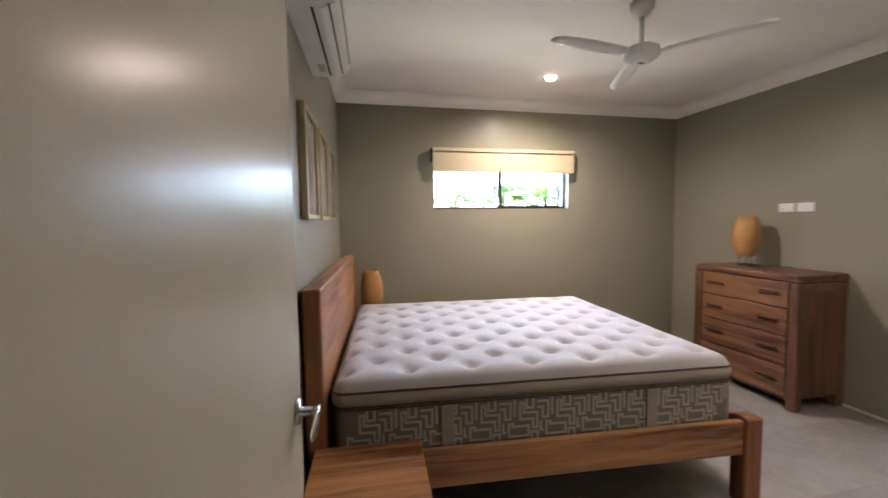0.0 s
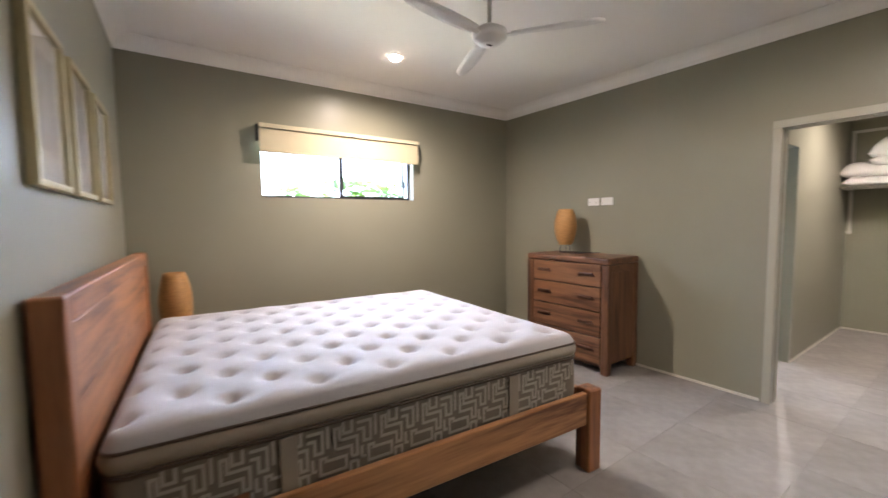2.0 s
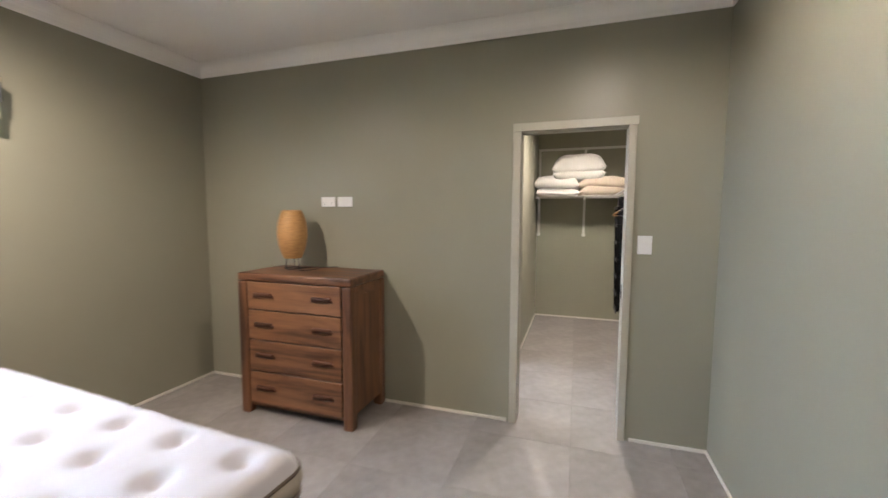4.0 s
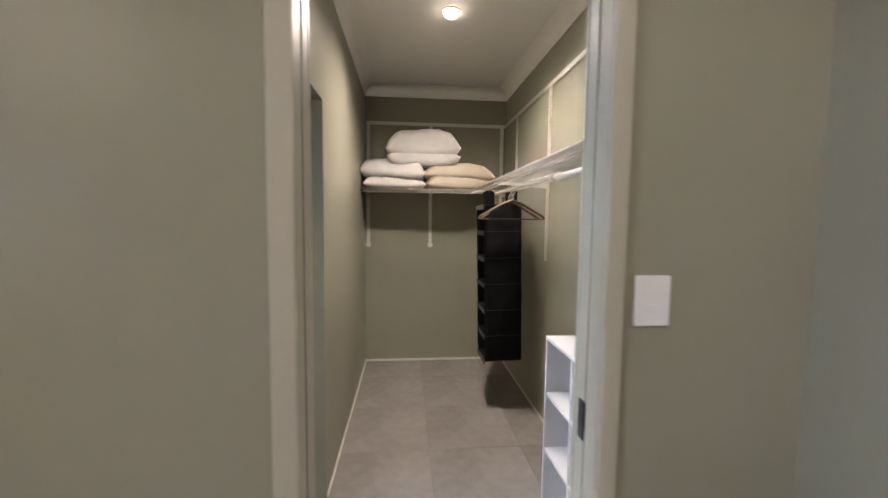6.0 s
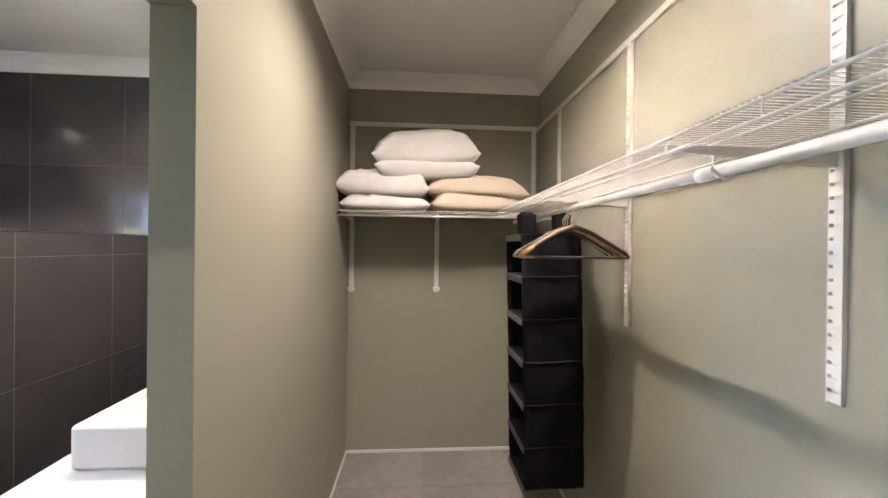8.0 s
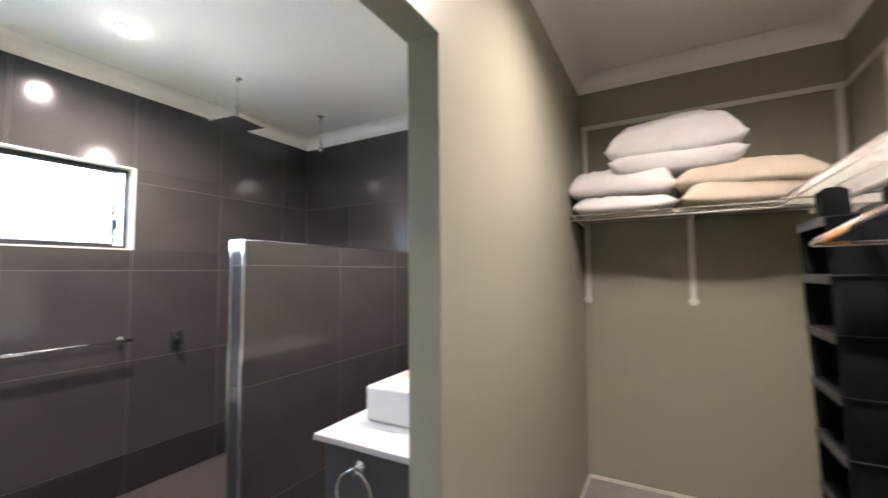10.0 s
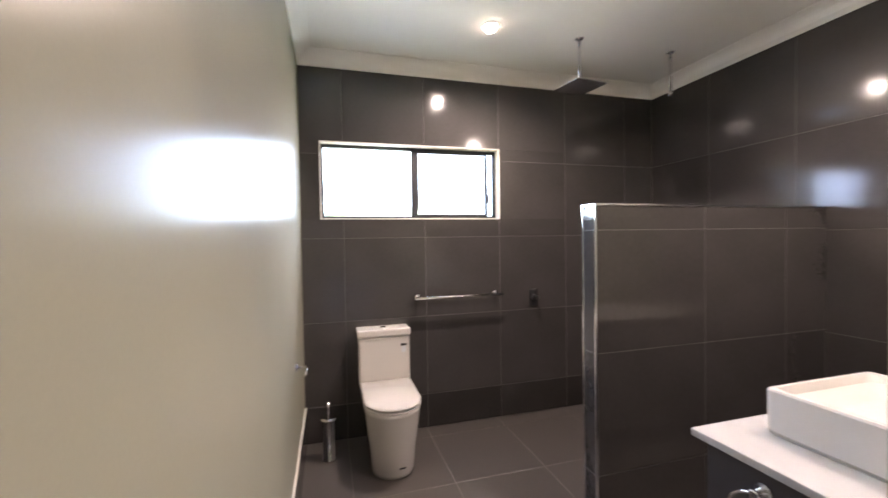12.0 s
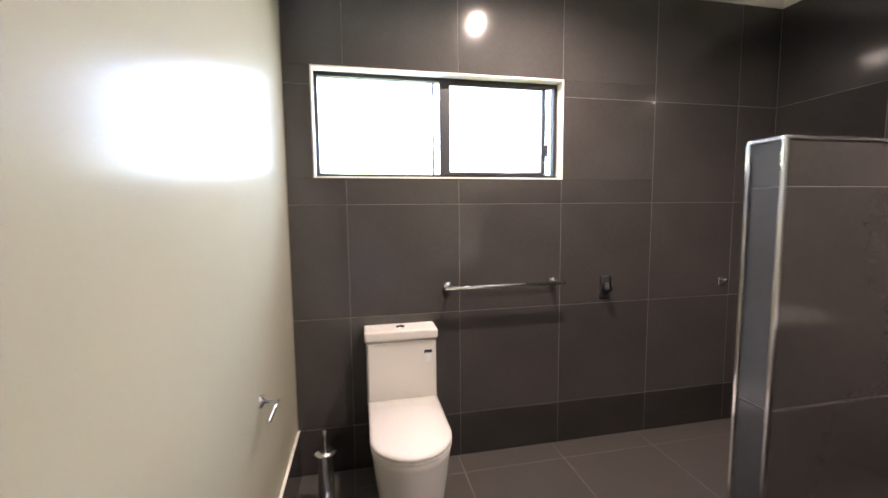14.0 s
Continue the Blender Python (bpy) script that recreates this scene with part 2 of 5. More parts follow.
BRASS = material("pale_gilt_frame", (0.46, 0.39, 0.22), 0.4, 0.3, vary=0.1, fine=100, bump=0.03)
ARTPAPER = material("soft_abstract_print", (0.50, 0.47, 0.43), 0.6, vary=0.25, scale=5, fine=18, bump=0.0)
MATBOARD = material("cream_mount_board", (0.70, 0.66, 0.58), 0.8, vary=0.03, bump=0.02)
LEAF = material("palm_leaf_green", (0.13, 0.26, 0.045), 0.5, vary=0.35, scale=4, fine=30, bump=0.05, island=0.2)
lt = LEAF.node_tree
thin = lt.nodes.new("ShaderNodeBsdfTranslucent")
thin.inputs["Color"].default_value = (0.30, 0.42, 0.06, 1)
both = lt.nodes.new("ShaderNodeMixShader")
both.inputs[0].default_value = 0.30
lt.links.new(lt.nodes["Principled BSDF"].outputs[0], both.inputs[1])
lt.links.new(thin.outputs[0], both.inputs[2])
lt.links.new(both.outputs[0], lt.nodes["Material Output"].inputs["Surface"])
BARK = material("palm_bark", (0.20, 0.16, 0.11), 0.9, vary=0.2, scale=10, fine=50, bump=0.4)
GRASS = material("lawn", (0.07, 0.13, 0.03), 0.95, vary=0.3, scale=0.6, fine=12, bump=0.3)
RENDER_W = material("outside_render", (0.55, 0.53, 0.48), 0.85, vary=0.08, fine=60, bump=0.1)
GLASS = clear("window_glass")
FROST = clear("obscure_glass", 0.22, (0.90, 0.97, 0.97))
LAMPGLOW = glowing("downlight_diffuser", (1.0, 0.86, 0.68), 40.0)


# ---- building helpers ----
def tidy(bm, name, mat_, smooth=False):
    bmesh.ops.recalc_face_normals(bm, faces=bm.faces)
    me = bpy.data.meshes.new(name)
    bm.to_mesh(me)
    bm.free()
    for m in (mat_ if isinstance(mat_, (list, tuple)) else [mat_]):
        me.materials.append(m)
    if smooth:
        for f in me.polygons:
            f.use_smooth = True
    return me


def part(name, bm, mat_, parent=None, label="", smooth=False, at=None):
    ob = new(name, tidy(bm, name, mat_, smooth))
    if parent:
        ob.parent = parent
    if at is not None:
        ob.matrix_basis = at
    if label:
        ob["label"] = label
    return ob


def thing(name, label, category, m=None, group="", kind=""):
    ob = new(name)
    ob.empty_display_size = 0.05
    if m is not None:
        ob.matrix_basis = m
    return tagged(ob, label, category, group, kind)


def box(x0, x1, y0, y1, z0, z1, bevel=0.0, seg=2, bm=None):
    own = bmesh.new()
    r = bmesh.ops.create_cube(own, size=1)
    for v in r["verts"]:
        v.co = Vector(((x0 + x1) / 2 + v.co.x * (x1 - x0), (y0 + y1) / 2 + v.co.y * (y1 - y0), (z0 + z1) / 2 + v.co.z * (z1 - z0)))
    if bevel:
        bmesh.ops.bevel(own, geom=own.edges[:], offset=bevel, segments=seg, affect="EDGES", profile=0.5)
    if bm is None:
        return own
    tmp = bpy.data.meshes.new("tmp")
    own.to_mesh(tmp)
    own.free()
    bm.from_mesh(tmp)
    bpy.data.meshes.remove(tmp)
    return bm


def tube(points, r, bm=None, sides=10, caps=True):
    """A round bar along a line of points."""
    bm = bm or bmesh.new()
    pts = [Vector(p) for p in points]
    rs = r if isinstance(r, (list, tuple)) else [r] * len(pts)
    rings, ref = [], None
    for i, p in enumerate(pts):
        d = (pts[min(i + 1, len(pts) - 1)] - pts[max(i - 1, 0)]).normalized()
        if ref is None or abs(ref.dot(d)) > 0.95:
            ref = Vector((0, 0, 1)) if abs(d.z) < 0.9 else Vector((1, 0, 0))
        a = d.cross(ref).normalized()
        b = d.cross(a).normalized()
        rings.append([bm.verts.new(p + rs[i] * (a * math.cos(2 * math.pi * k / sides) + b * math.sin(2 * math.pi * k / sides))) for k in range(sides)])
    for q, s in zip(rings, rings[1:]):
        for k in range(sides):
            bm.faces.new((q[k], q[(k + 1) % sides], s[(k + 1) % sides], s[k]))
    if caps:
        bm.faces.new(rings[0])
        bm.faces.new(rings[-1])
    return bm


def lathe(profile, sides=32, bm=None, caps=True):
    """A turned shape round z from (radius, height) pairs."""
    bm = bm or bmesh.new()
    rings = [[bm.verts.new((r * math.cos(2 * math.pi * k / sides), r * math.sin(2 * math.pi * k / sides), z)) for k in range(sides)] for r, z in profile]
    for q, s in zip(rings, rings[1:]):
        for k in range(sides):
            bm.faces.new((q[k], q[(k + 1) % sides], s[(k + 1) % sides], s[k]))
    if caps:
        bm.faces.new(rings[0])
        bm.faces.new(rings[-1])
    return bm


def slab(u, z, holes, depth, swap=False):
    """A wall of true thickness with openings cut through it. u: along, depth: across; swap: the wall runs along y."""
    bm = bmesh.new()
    us = sorted({*u, *[h[0] for h in holes], *[h[1] for h in holes]})
    zs = sorted({*z, *[h[2] for h in holes], *[h[3] for h in holes]})
    us = [v for v in us if u[0] <= v <= u[1]]
    zs = [v for v in zs if z[0] <= v <= z[1]]

    def solid(i, j):
        if not (0 <= i < len(us) - 1 and 0 <= j < len(zs) - 1):
            return False
        c, d = (us[i] + us[i + 1]) / 2, (zs[j] + zs[j + 1]) / 2
        return not any(h[0] < c < h[1] and h[2] < d < h[3] for h in holes)
    made = {}

    def v(a, b, c):
        k = (a, b, c)
        if k not in made:
            made[k] = bm.verts.new((depth[c], us[a], zs[b]) if swap else (us[a], depth[c], zs[b]))
        return made[k]
    for i in range(len(us) - 1):
        for j in range(len(zs) - 1):
            if not solid(i, j):
                continue
            for c in (0, 1):
                bm.faces.new((v(i, j, c), v(i + 1, j, c), v(i + 1, j + 1, c), v(i, j + 1, c)))
            if not solid(i - 1, j):
                bm.faces.new((v(i, j, 0), v(i, j + 1, 0), v(i, j + 1, 1), v(i, j, 1)))
            if not solid(i + 1, j):
                bm.faces.new((v(i + 1, j, 0), v(i + 1, j + 1, 0), v(i + 1, j + 1, 1), v(i + 1, j, 1)))
            if not solid(i, j - 1):
                bm.faces.new((v(i, j, 0), v(i + 1, j, 0), v(i + 1, j, 1), v(i, j, 1)))
            if not solid(i, j + 1):
                bm.faces.new((v(i, j + 1, 0), v(i + 1, j + 1, 0), v(i + 1, j + 1, 1), v(i, j + 1, 1)))
    return bm


def structure(name, bm, mat_, label, category):
    ob = new(name, tidy(bm, name, mat_))
    return tagged(ob, label, category, kind="structure")


# ---- setting: walls, floors, ceilings ----
structure("wall_north", slab((WX, EX), (0, CEIL), [BW], (NY, OUT)), PAINT, "sage-grey painted wall with a high sliding window", "wall")
WEST_TURN = -math.degrees(math.atan2(WN - WS, NY - SY))


def on_west(y, z=0.0, off=0.0):
    """A pose on the west wall's face: local x points into the room, local y along the wall."""
    return pose(WS + (WN - WS) * (y - SY) / (NY - SY) + off, y, z, 0, 0, WEST_TURN)


west = slab((-0.14, NY - SY + 0.02), (0, CEIL), [], (-0.12, 0.0), True)
west.transform(on_west(SY))
structure("wall_west", west, PAINT, "sage-grey painted wall behind the bed", "wall")
structure("wall_south", slab((WX, EX), (0, CEIL), [(ENTRY[0], ENTRY[1], 0, ENTRY[2])], (0.32, SY)), PAINT, "sage-grey painted wall with the entry doorway", "wall")
structure("wall_east", slab((0.32, OUT), (BF, CEIL), [(DOOR_A[0], DOOR_A[1], BF, DOOR_A[2])], (EX, CX0), True), PAINT, "sage-grey painted wall with a doorway to the wardrobe", "wall")
structure("wall_wardrobe_south", slab((CX0, CX1), (0, CEIL), [], (CY0 - 0.1, CY0)), PAINT, "sage-grey painted wardrobe wall with shelf tracks", "wall")
structure("wall_wardrobe_east", slab((CY0 - 0.1, CY1), (0, CEIL), [], (CX1, CX1 + 0.12), True), PAINT, "sage-grey painted end wall of the wardrobe", "wall")
structure("wall_bathroom_south", slab((CX0, CX1 + 0.12), (BF, CEIL), [(CX0, OPEN_B[0], BF, OPEN_B[1])], (CY1, BY0)), PAINT, "sage-grey painted wall with an open bathroom entrance", "wall")
bath_north = structure("wall_bathroom_north", slab((CX0, CX1 + 0.12), (BF, CEIL), [TW], (BY1 + 0.0012, OUT)), GROUT_D, "bathroom wall with charcoal tiles and a window", "wall")
bath_east = structure("wall_bathroom_east", slab((BY0, BY1 + 0.0012), (BF, CEIL), [], (BX1 + 0.0012, CX1 + 0.12), True), GROUT_D, "bathroom wall with charcoal tiles", "wall")
slab_ = box(WX, EX + 0.08, BY0 - 0.05, OUT, -0.12, -0.0025)
box(WX, 2.06, -1.3, 0.29, -0.12, -0.0025, 0, 1, slab_)
floor = structure("floor", box(WX, CX1, 0.29, BY0 - 0.05, -0.12, -0.0025, 0, 1, slab_), GROUT_L, "pale grey porcelain tile floor", "floor")
bath_floor = structure("floor_bathroom", box(CX0, BX1 + 0.01, BY0 - 0.05, BY1 + 0.01, BF - 0.12, BF - 0.0010), GROUT_F, "charcoal tile bathroom floor", "floor")
structure("ceiling", box(WX - 0.12, EX + 0.05, 0.32, OUT, CEIL, CEIL + 0.1), WHITE, "white painted ceiling", "ceiling")
structure("ceiling_wardrobe", box(EX + 0.05, CX1 + 0.12, 0.28, CY1 + 0.05, CEIL, CEIL + 0.1), WHITE, "white painted ceiling", "ceiling")
structure("ceiling_bathroom", box(EX + 0.05, CX1 + 0.12, CY1 + 0.05, OUT, CEIL, CEIL + 0.1), WHITE, "white painted ceiling", "ceiling")
# hall behind the entry
west_skin = box(CX0 - 0.01, CX0 + 0.002, BY0 + 0.002, BY1 - 0.003, 0.207, CEIL - 0.004)
box(CX0 - 0.01, CX0 + 0.002, DOOR_A[1] + 0.048, BY0 + 0.002, 0.001, CEIL - 0.004, 0, 1, west_skin)
structure("wall_bathroom_west", west_skin, GLOSSPAINT, "sage painted bathroom wall with a soft gloss", "wall")
structure("wall_hall_west", box(WX - 0.12, WX, -1.3, 0.32, 0, CEIL), PAINT, "plain sage-grey hall wall", "wall")
structure("wall_hall_south", box(WX - 0.12, 2.0, -1.42, -1.3, 0, CEIL), PAINT, "plain sage-grey hall wall", "wall")
structure("wall_hall_east", box(2.0, 2.12, -1.42, 0.32, 0, CEIL), PAINT, "plain sage-grey hall wall", "wall")
structure("ceiling_hall", box(WX - 0.12, 2.12, -1.42, 0.32, CEIL, CEIL + 0.1), WHITE, "white painted ceiling", "ceiling")


def cove(loop, name):
    """Coved cornice round a room, mitred at its corners. loop: x0, x1, y0, y1."""
    x0, x1, y0, y1, x2 = (*loop, loop[0])[:5] if len(loop) == 4 else loop
    bm = bmesh.new()
    prof = [(0.0, 0.098), (0.006, 0.098), (0.010, 0.085)] + [(0.09 - 0.08 * math.cos(radians(a)), 0.085 - 0.077 * math.sin(radians(a)) ) for a in range(15, 90, 15)] + [(0.088, 0.006), (0.098, 0.005), (0.098, 0.0)]
    rings = []
    for cx, cy, sx, sy in ((x0, y0, 1, 1), (x1, y0, -1, 1), (x1, y1, -1, -1), (x2, y1, 1, -1)):
        rings.append([bm.verts.new((cx + sx * d, cy + sy * d, CEIL - h)) for d, h in prof])
    for i in range(4):
        q, s = rings[i], rings[(i + 1) % 4]
        for k in range(len(prof) - 1):
            bm.faces.new((q[k], q[k + 1], s[k + 1], s[k]))
    return structure(name, bm, WHITE, "white coved plaster cornice", "cornice")


cove((WS, EX, SY, NY, WN), "trim_cornice_bedroom")
cove((CX0, CX1, CY0, CY1), "trim_cornice_wardrobe")
cove((CX0, BX1, BY0, BY1), "trim_cornice_bathroom")


def bead(name, runs, z0=0.0, z1=0.022, t=0.009):
    bm = bmesh.new()
    for x0, x1, y0, y1 in runs:
        box(x0, x1, y0, y1, z0, z1, 0.002, 1, bm)
    return structure(name, bm, BEAD, "thin white skirting bead at the floor", "skirting")


t_ = 0.009
bead("baseboard_bedroom", [(WN, EX, NY - t_, NY), (EX - t_, EX, DOOR_A[1] + 0.06, NY - t_), (EX - t_, EX, SY + t_, DOOR_A[0] - 0.06), (ENTRY[1] + 0.08, EX, SY, SY + t_)])
bead("baseboard_wardrobe", [(OPEN_B[0], CX1, CY1 - t_, CY1), (CX1 - t_, CX1, CY0 + t_, CY1 - t_), (CX0, CX1, CY0, CY0 + t_)])

# doorway lining and architraves; the cavity slider's slot has its shade painted in
def architrave(name, x, side):
    th = thing(name, "pale painted timber architrave round the wardrobe doorway", "door frame", kind="structure")
    y0, y1, h = DOOR_A[0] + 0.012, DOOR_A[1] - 0.012, DOOR_A[2] - 0.012
    a, b = sorted((x, x + side * 0.018))
    part("jamb", box(a, b, y0 - 0.045, y0, 0, h, 0.004), TRIM, th)
    part("jamb", box(a, b, y1, y1 + 0.055, 0, h, 0.004), TRIM, th)
    part("head", box(a, b, y0 - 0.055, y1 + 0.055, h + 0.0005, h + 0.055, 0.004), TRIM, th)


architrave("trim_door_bedroom_side", EX, -1)
architrave("trim_door_wardrobe_side", CX0, 1)
lining = thing("trim_door_lining", "pale painted door lining, shade of the slider slot painted dark", "door frame", kind="structure")
for y0, y1 in ((DOOR_A[0], DOOR_A[0] + 0.011), (DOOR_A[1] - 0.011, DOOR_A[1])):
    part("strip", box(EX + 0.001, EX + 0.050, y0, y1, 0, DOOR_A[2] - 0.012, 0.002), TRIM, lining)
    part("strip", box(EX + 0.067, CX0 - 0.001, y0, y1, 0, DOOR_A[2] - 0.012, 0.002), TRIM, lining)
    # solid strip in the slot, its shade put into the darker colour
    part("slot", box(EX + 0.0505, EX + 0.0665, y0 + 0.001, y1 - 0.004, 0, DOOR_A[2] - 0.012), SLOT_SHADE if y0 > 1.2 else TRIM, lining)
part("head", box(EX + 0.001, EX + 0.050, DOOR_A[0], DOOR_A[1], DOOR_A[2] - 0.011, DOOR_A[2], 0.002), TRIM, lining)
part("head", box(EX + 0.067, CX0 - 0.001, DOOR_A[0], DOOR_A[1], DOOR_A[2] - 0.011, DOOR_A[2], 0.002), TRIM, lining)
# black strip painted in for the shade of the head slot
part("track", box(EX + 0.0505, EX + 0.0665, DOOR_A[0], DOOR_A[1], DOOR_A[2] - 0.006, DOOR_A[2] - 0.001), BLACK, lining)
part("strike_plate", box(EX + 0.065, EX + 0.095, DOOR_A[0] + 0.009, DOOR_A[0] + 0.014, 0.93, 1.03, 0.002), BLACK, lining, "black strike plate")

# entry door, open against the west wall
entry = thing("trim_entry_frame", "pale painted entry door frame", "door frame", kind="structure")
part("jamb", box(ENTRY[0], ENTRY[0] + 0.03, 0.32, SY, 0, ENTRY[2], 0.003), TRIM, entry)
part("jamb", box(ENTRY[1] - 0.03, ENTRY[1], 0.32, SY, 0, ENTRY[2], 0.003), TRIM, entry)
part("head", box(ENTRY[0] + 0.031, ENTRY[1] - 0.031, 0.32, SY, ENTRY[2] - 0.03, ENTRY[2], 0.003), TRIM, entry)
part("architrave", box(ENTRY[1], ENTRY[1] + 0.06, SY, SY + 0.018, 0, ENTRY[2], 0.004), TRIM, entry)
part("architrave", box(ENTRY[0], ENTRY[1] + 0.06, SY, SY + 0.018, ENTRY[2] + 0.001, ENTRY[2] + 0.06, 0.004), TRIM, entry)

leaf = thing("door_1", "cream semi-gloss flush entry door standing open with chrome lever", "door", kind="structure")
leaf.matrix_basis = pose(-0.03, 1.46, 0, 0, 0, -4.5) @ pose(0.03, -1.46, 0)
part("leaf", box(-0.067, -0.03, 0.53, 1.46, 0.008, 2.21, 0.003), DOORPAINT, leaf)
hd = part("door_handle", lathe([(0.004, 0), (0.033, 0), (0.034, 0.003), (0.032, 0.011), (0.012, 0.012), (0.011, 0.05), (0.012, 0.056), (0.0, 0.058)], 32), CHROME, leaf, "polished chrome lever handle", True, pose(-0.03, 1.395, 1.02, 0, 90, 0))
lv = tube([(0.026, 1.412, 1.024), (0.027, 1.405, 1.023), (0.029, 1.385, 1.021), (0.031, 1.35, 1.015), (0.031, 1.315, 1.008), (0.028, 1.29, 1.002), (0.026, 1.281, 1.0)], [0.004, 0.011, 0.0155, 0.018, 0.0175, 0.012, 0.003], sides=18)
for v in lv.verts:
    v.co.x = 0.029 + (v.co.x - 0.029) * 0.42
part("lever", lv, CHROME, leaf, "curved chrome lever", True)
for z in (0.25, 1.1, 1.95):
    part("hinge", tube([(-0.028, 0.522, z - 0.05), (-0.028, 0.522, z + 0.05)], 0.006), STEEL, leaf, "steel butt hinge", True)


# ---- windows ----
def sliding_window(name, hole, y, label, mull, glass, wide):
    x0, x1, z0, z1 = hole
    w = thing(name, label, "window", kind="structure")
    f = part("window_frame", box(x0, x1, y, y + 0.05, z0, z0 + 0.022, 0.002), BLACK, w, "black aluminium frame")
    for b in ((x0, x1, z1 - 0.022, z1), (x0, x0 + 0.02, z0 + 0.022, z1 - 0.022), (x1 - 0.02, x1, z0 + 0.022, z1 - 0.022)):
        part("frame_bar", box(b[0], b[1], y, y + 0.05, b[2], b[3], 0.002), BLACK, f)
    part("fixed_stile", box(mull - 0.052, mull - 0.040, y + 0.024, y + 0.044, z0 + 0.022, z1 - 0.022, 0.002), BLACK, f)
    s = part("sash", box(mull - 0.014, mull + wide, y - 0.006, y + 0.018, z0 + 0.022, z1 - 0.022, 0.002), BLACK, w, "black aluminium sliding sash")
    r = x1 - 0.075
    part("sash_bar", box(r - 0.018, r, y - 0.006, y + 0.018, z0 + 0.022, z1 - 0.022, 0.002), BLACK, s)
    part("sash_bar", box(mull + wide, r - 0.018, y - 0.006, y + 0.018, z0 + 0.022, z0 + 0.036, 0.002), BLACK, s)
    part("sash_bar", box(mull + wide, r - 0.018, y - 0.006, y + 0.018, z1 - 0.036, z1 - 0.022, 0.002), BLACK, s)
    part("latch", box(r - 0.016, r + 0.012, y - 0.022, y - 0.006, z0 + 0.13, z0 + 0.20, 0.006, 3), BLACK, s, "black crescent latch", True)
    for n, a, b, yy in (("pane", x0 + 0.02, mull - 0.052, y + 0.034), ("pane", mull - 0.040, mull + wide, y + 0.034), ("pane", mull + wide, r - 0.018, y + 0.006), ("pane", r + 0.001, x1 - 0.02, y + 0.034)):
        p = part(n, box(a, b, yy - 0.002, yy + 0.002, z0 + 0.022, z1 - 0.022), glass, w, "clear glass pane")
        p.visible_shadow = False
    return w


sliding_window("window_1", BW, 4.52, "black aluminium sliding window showing garden palms", 1.688, GLASS, 0.028)
sliding_window("window_2", TW, 4.585, "black aluminium sliding bathroom window, bright daylight behind", 4.825, FROST, 0.045)
# unseen wire screen, added to dim the daylight through the sliding pane
screen = bmesh.new()
x0_, x1_, z0_, z1_ = 4.845, TW[1] - 0.02, TW[2] + 0.02, TW[3] - 0.02
for k in range(int((x1_ - x0_) / 0.004)):
    tube([(x0_ + 0.004 * k, 4.64, z0_), (x0_ + 0.004 * k, 4.64, z1_)], 0.0013, screen, 3, False)
for k in range(int((z1_ - z0_) / 0.004)):
    tube([(x0_, 4.6416, z0_ + 0.004 * k), (x1_, 4.6416, z0_ + 0.004 * k)], 0.0008, screen, 3, False)
fly = thing("trim_insect_screen", "unseen dark insect screen that dims the sliding pane", "insect screen", kind="structure")
tagged(part("mesh", screen, BLACK, fly), kind="stuff")
# reveal linings of the bathroom window
rv = thing("trim_window_bathroom", "white tile edge trim round the bathroom window", "window trim", kind="structure")
a, b, c, d = TW
for q in ((a - 0.008, a + 0.001, c - 0.008, d + 0.008), (b - 0.001, b + 0.008, c - 0.008, d + 0.008), (a + 0.001, b - 0.001, c - 0.008, c + 0.001), (a + 0.001, b - 0.001, d - 0.001, d + 0.008)):
    part("edge", box(q[0], q[1], BY1 - 0.003, 4.585, q[2], q[3], 0.001, 1), BEAD, rv)

# roller blind in a boxed pelmet over the bedroom window
blind = thing("roller_blind", "cream fabric roller blind half drawn over the window", "blind")
part("pelmet", box(0.918, 2.497, 4.335, 4.437, 2.215, 2.252, 0.004), BLINDC, blind, "cream fabric-covered head box")
fab = box(0.922, 2.493, 4.352, 4.356, 2.025, 2.213, 0.001, 1)
part("fabric", fab, BLINDC, blind)
part("bottom_bar", box(0.922, 2.493, 4.347, 4.361, 2.010, 2.030, 0.005, 3), BLINDC, blind)
part("roller", tube([(0.935, 4.395, 2.185), (2.48, 4.395, 2.185)], 0.022, sides=16), PLASTIC, blind, "white roller tube", True)
for x in (0.908, 2.498):
    part("end_bracket", box(x, x + 0.008, 4.345, 4.437, 2.11, 2.25, 0.003), GREY_F, blind, "grey end bracket")


# ---- ceiling fittings ----
def downlight(x, y, first=[None]):
    if first[0]:
        return copy_thing(first[0], pose(x, y, CEIL))
    t = thing("downlight", "round white recessed downlight, switched on", "downlight", pose(x, y, CEIL), "ceiling downlights")
    part("bezel", lathe([(0.045, -0.001), (0.047, -0.006), (0.056, -0.007), (0.061, -0.004), (0.061, 0.0)], 36, caps=False), PLASTIC, t, "", True)
    # the flat lamp's round glare is put into the shape as a glowing dome
    part("diffuser", lathe([(0.0005, -0.040), (0.022, -0.036), (0.038, -0.025), (0.045, -0.010), (0.045, 0.0)], 32), LAMPGLOW, t, "glowing warm white dome shaped like the flat lamp's round glare", True)
    first[0] = t
    return t


for q in (BED_LAMP, BED_LAMP_2, ROBE_LAMP, BATH_LAMP, BATH_LAMP_2):
    downlight(*q)

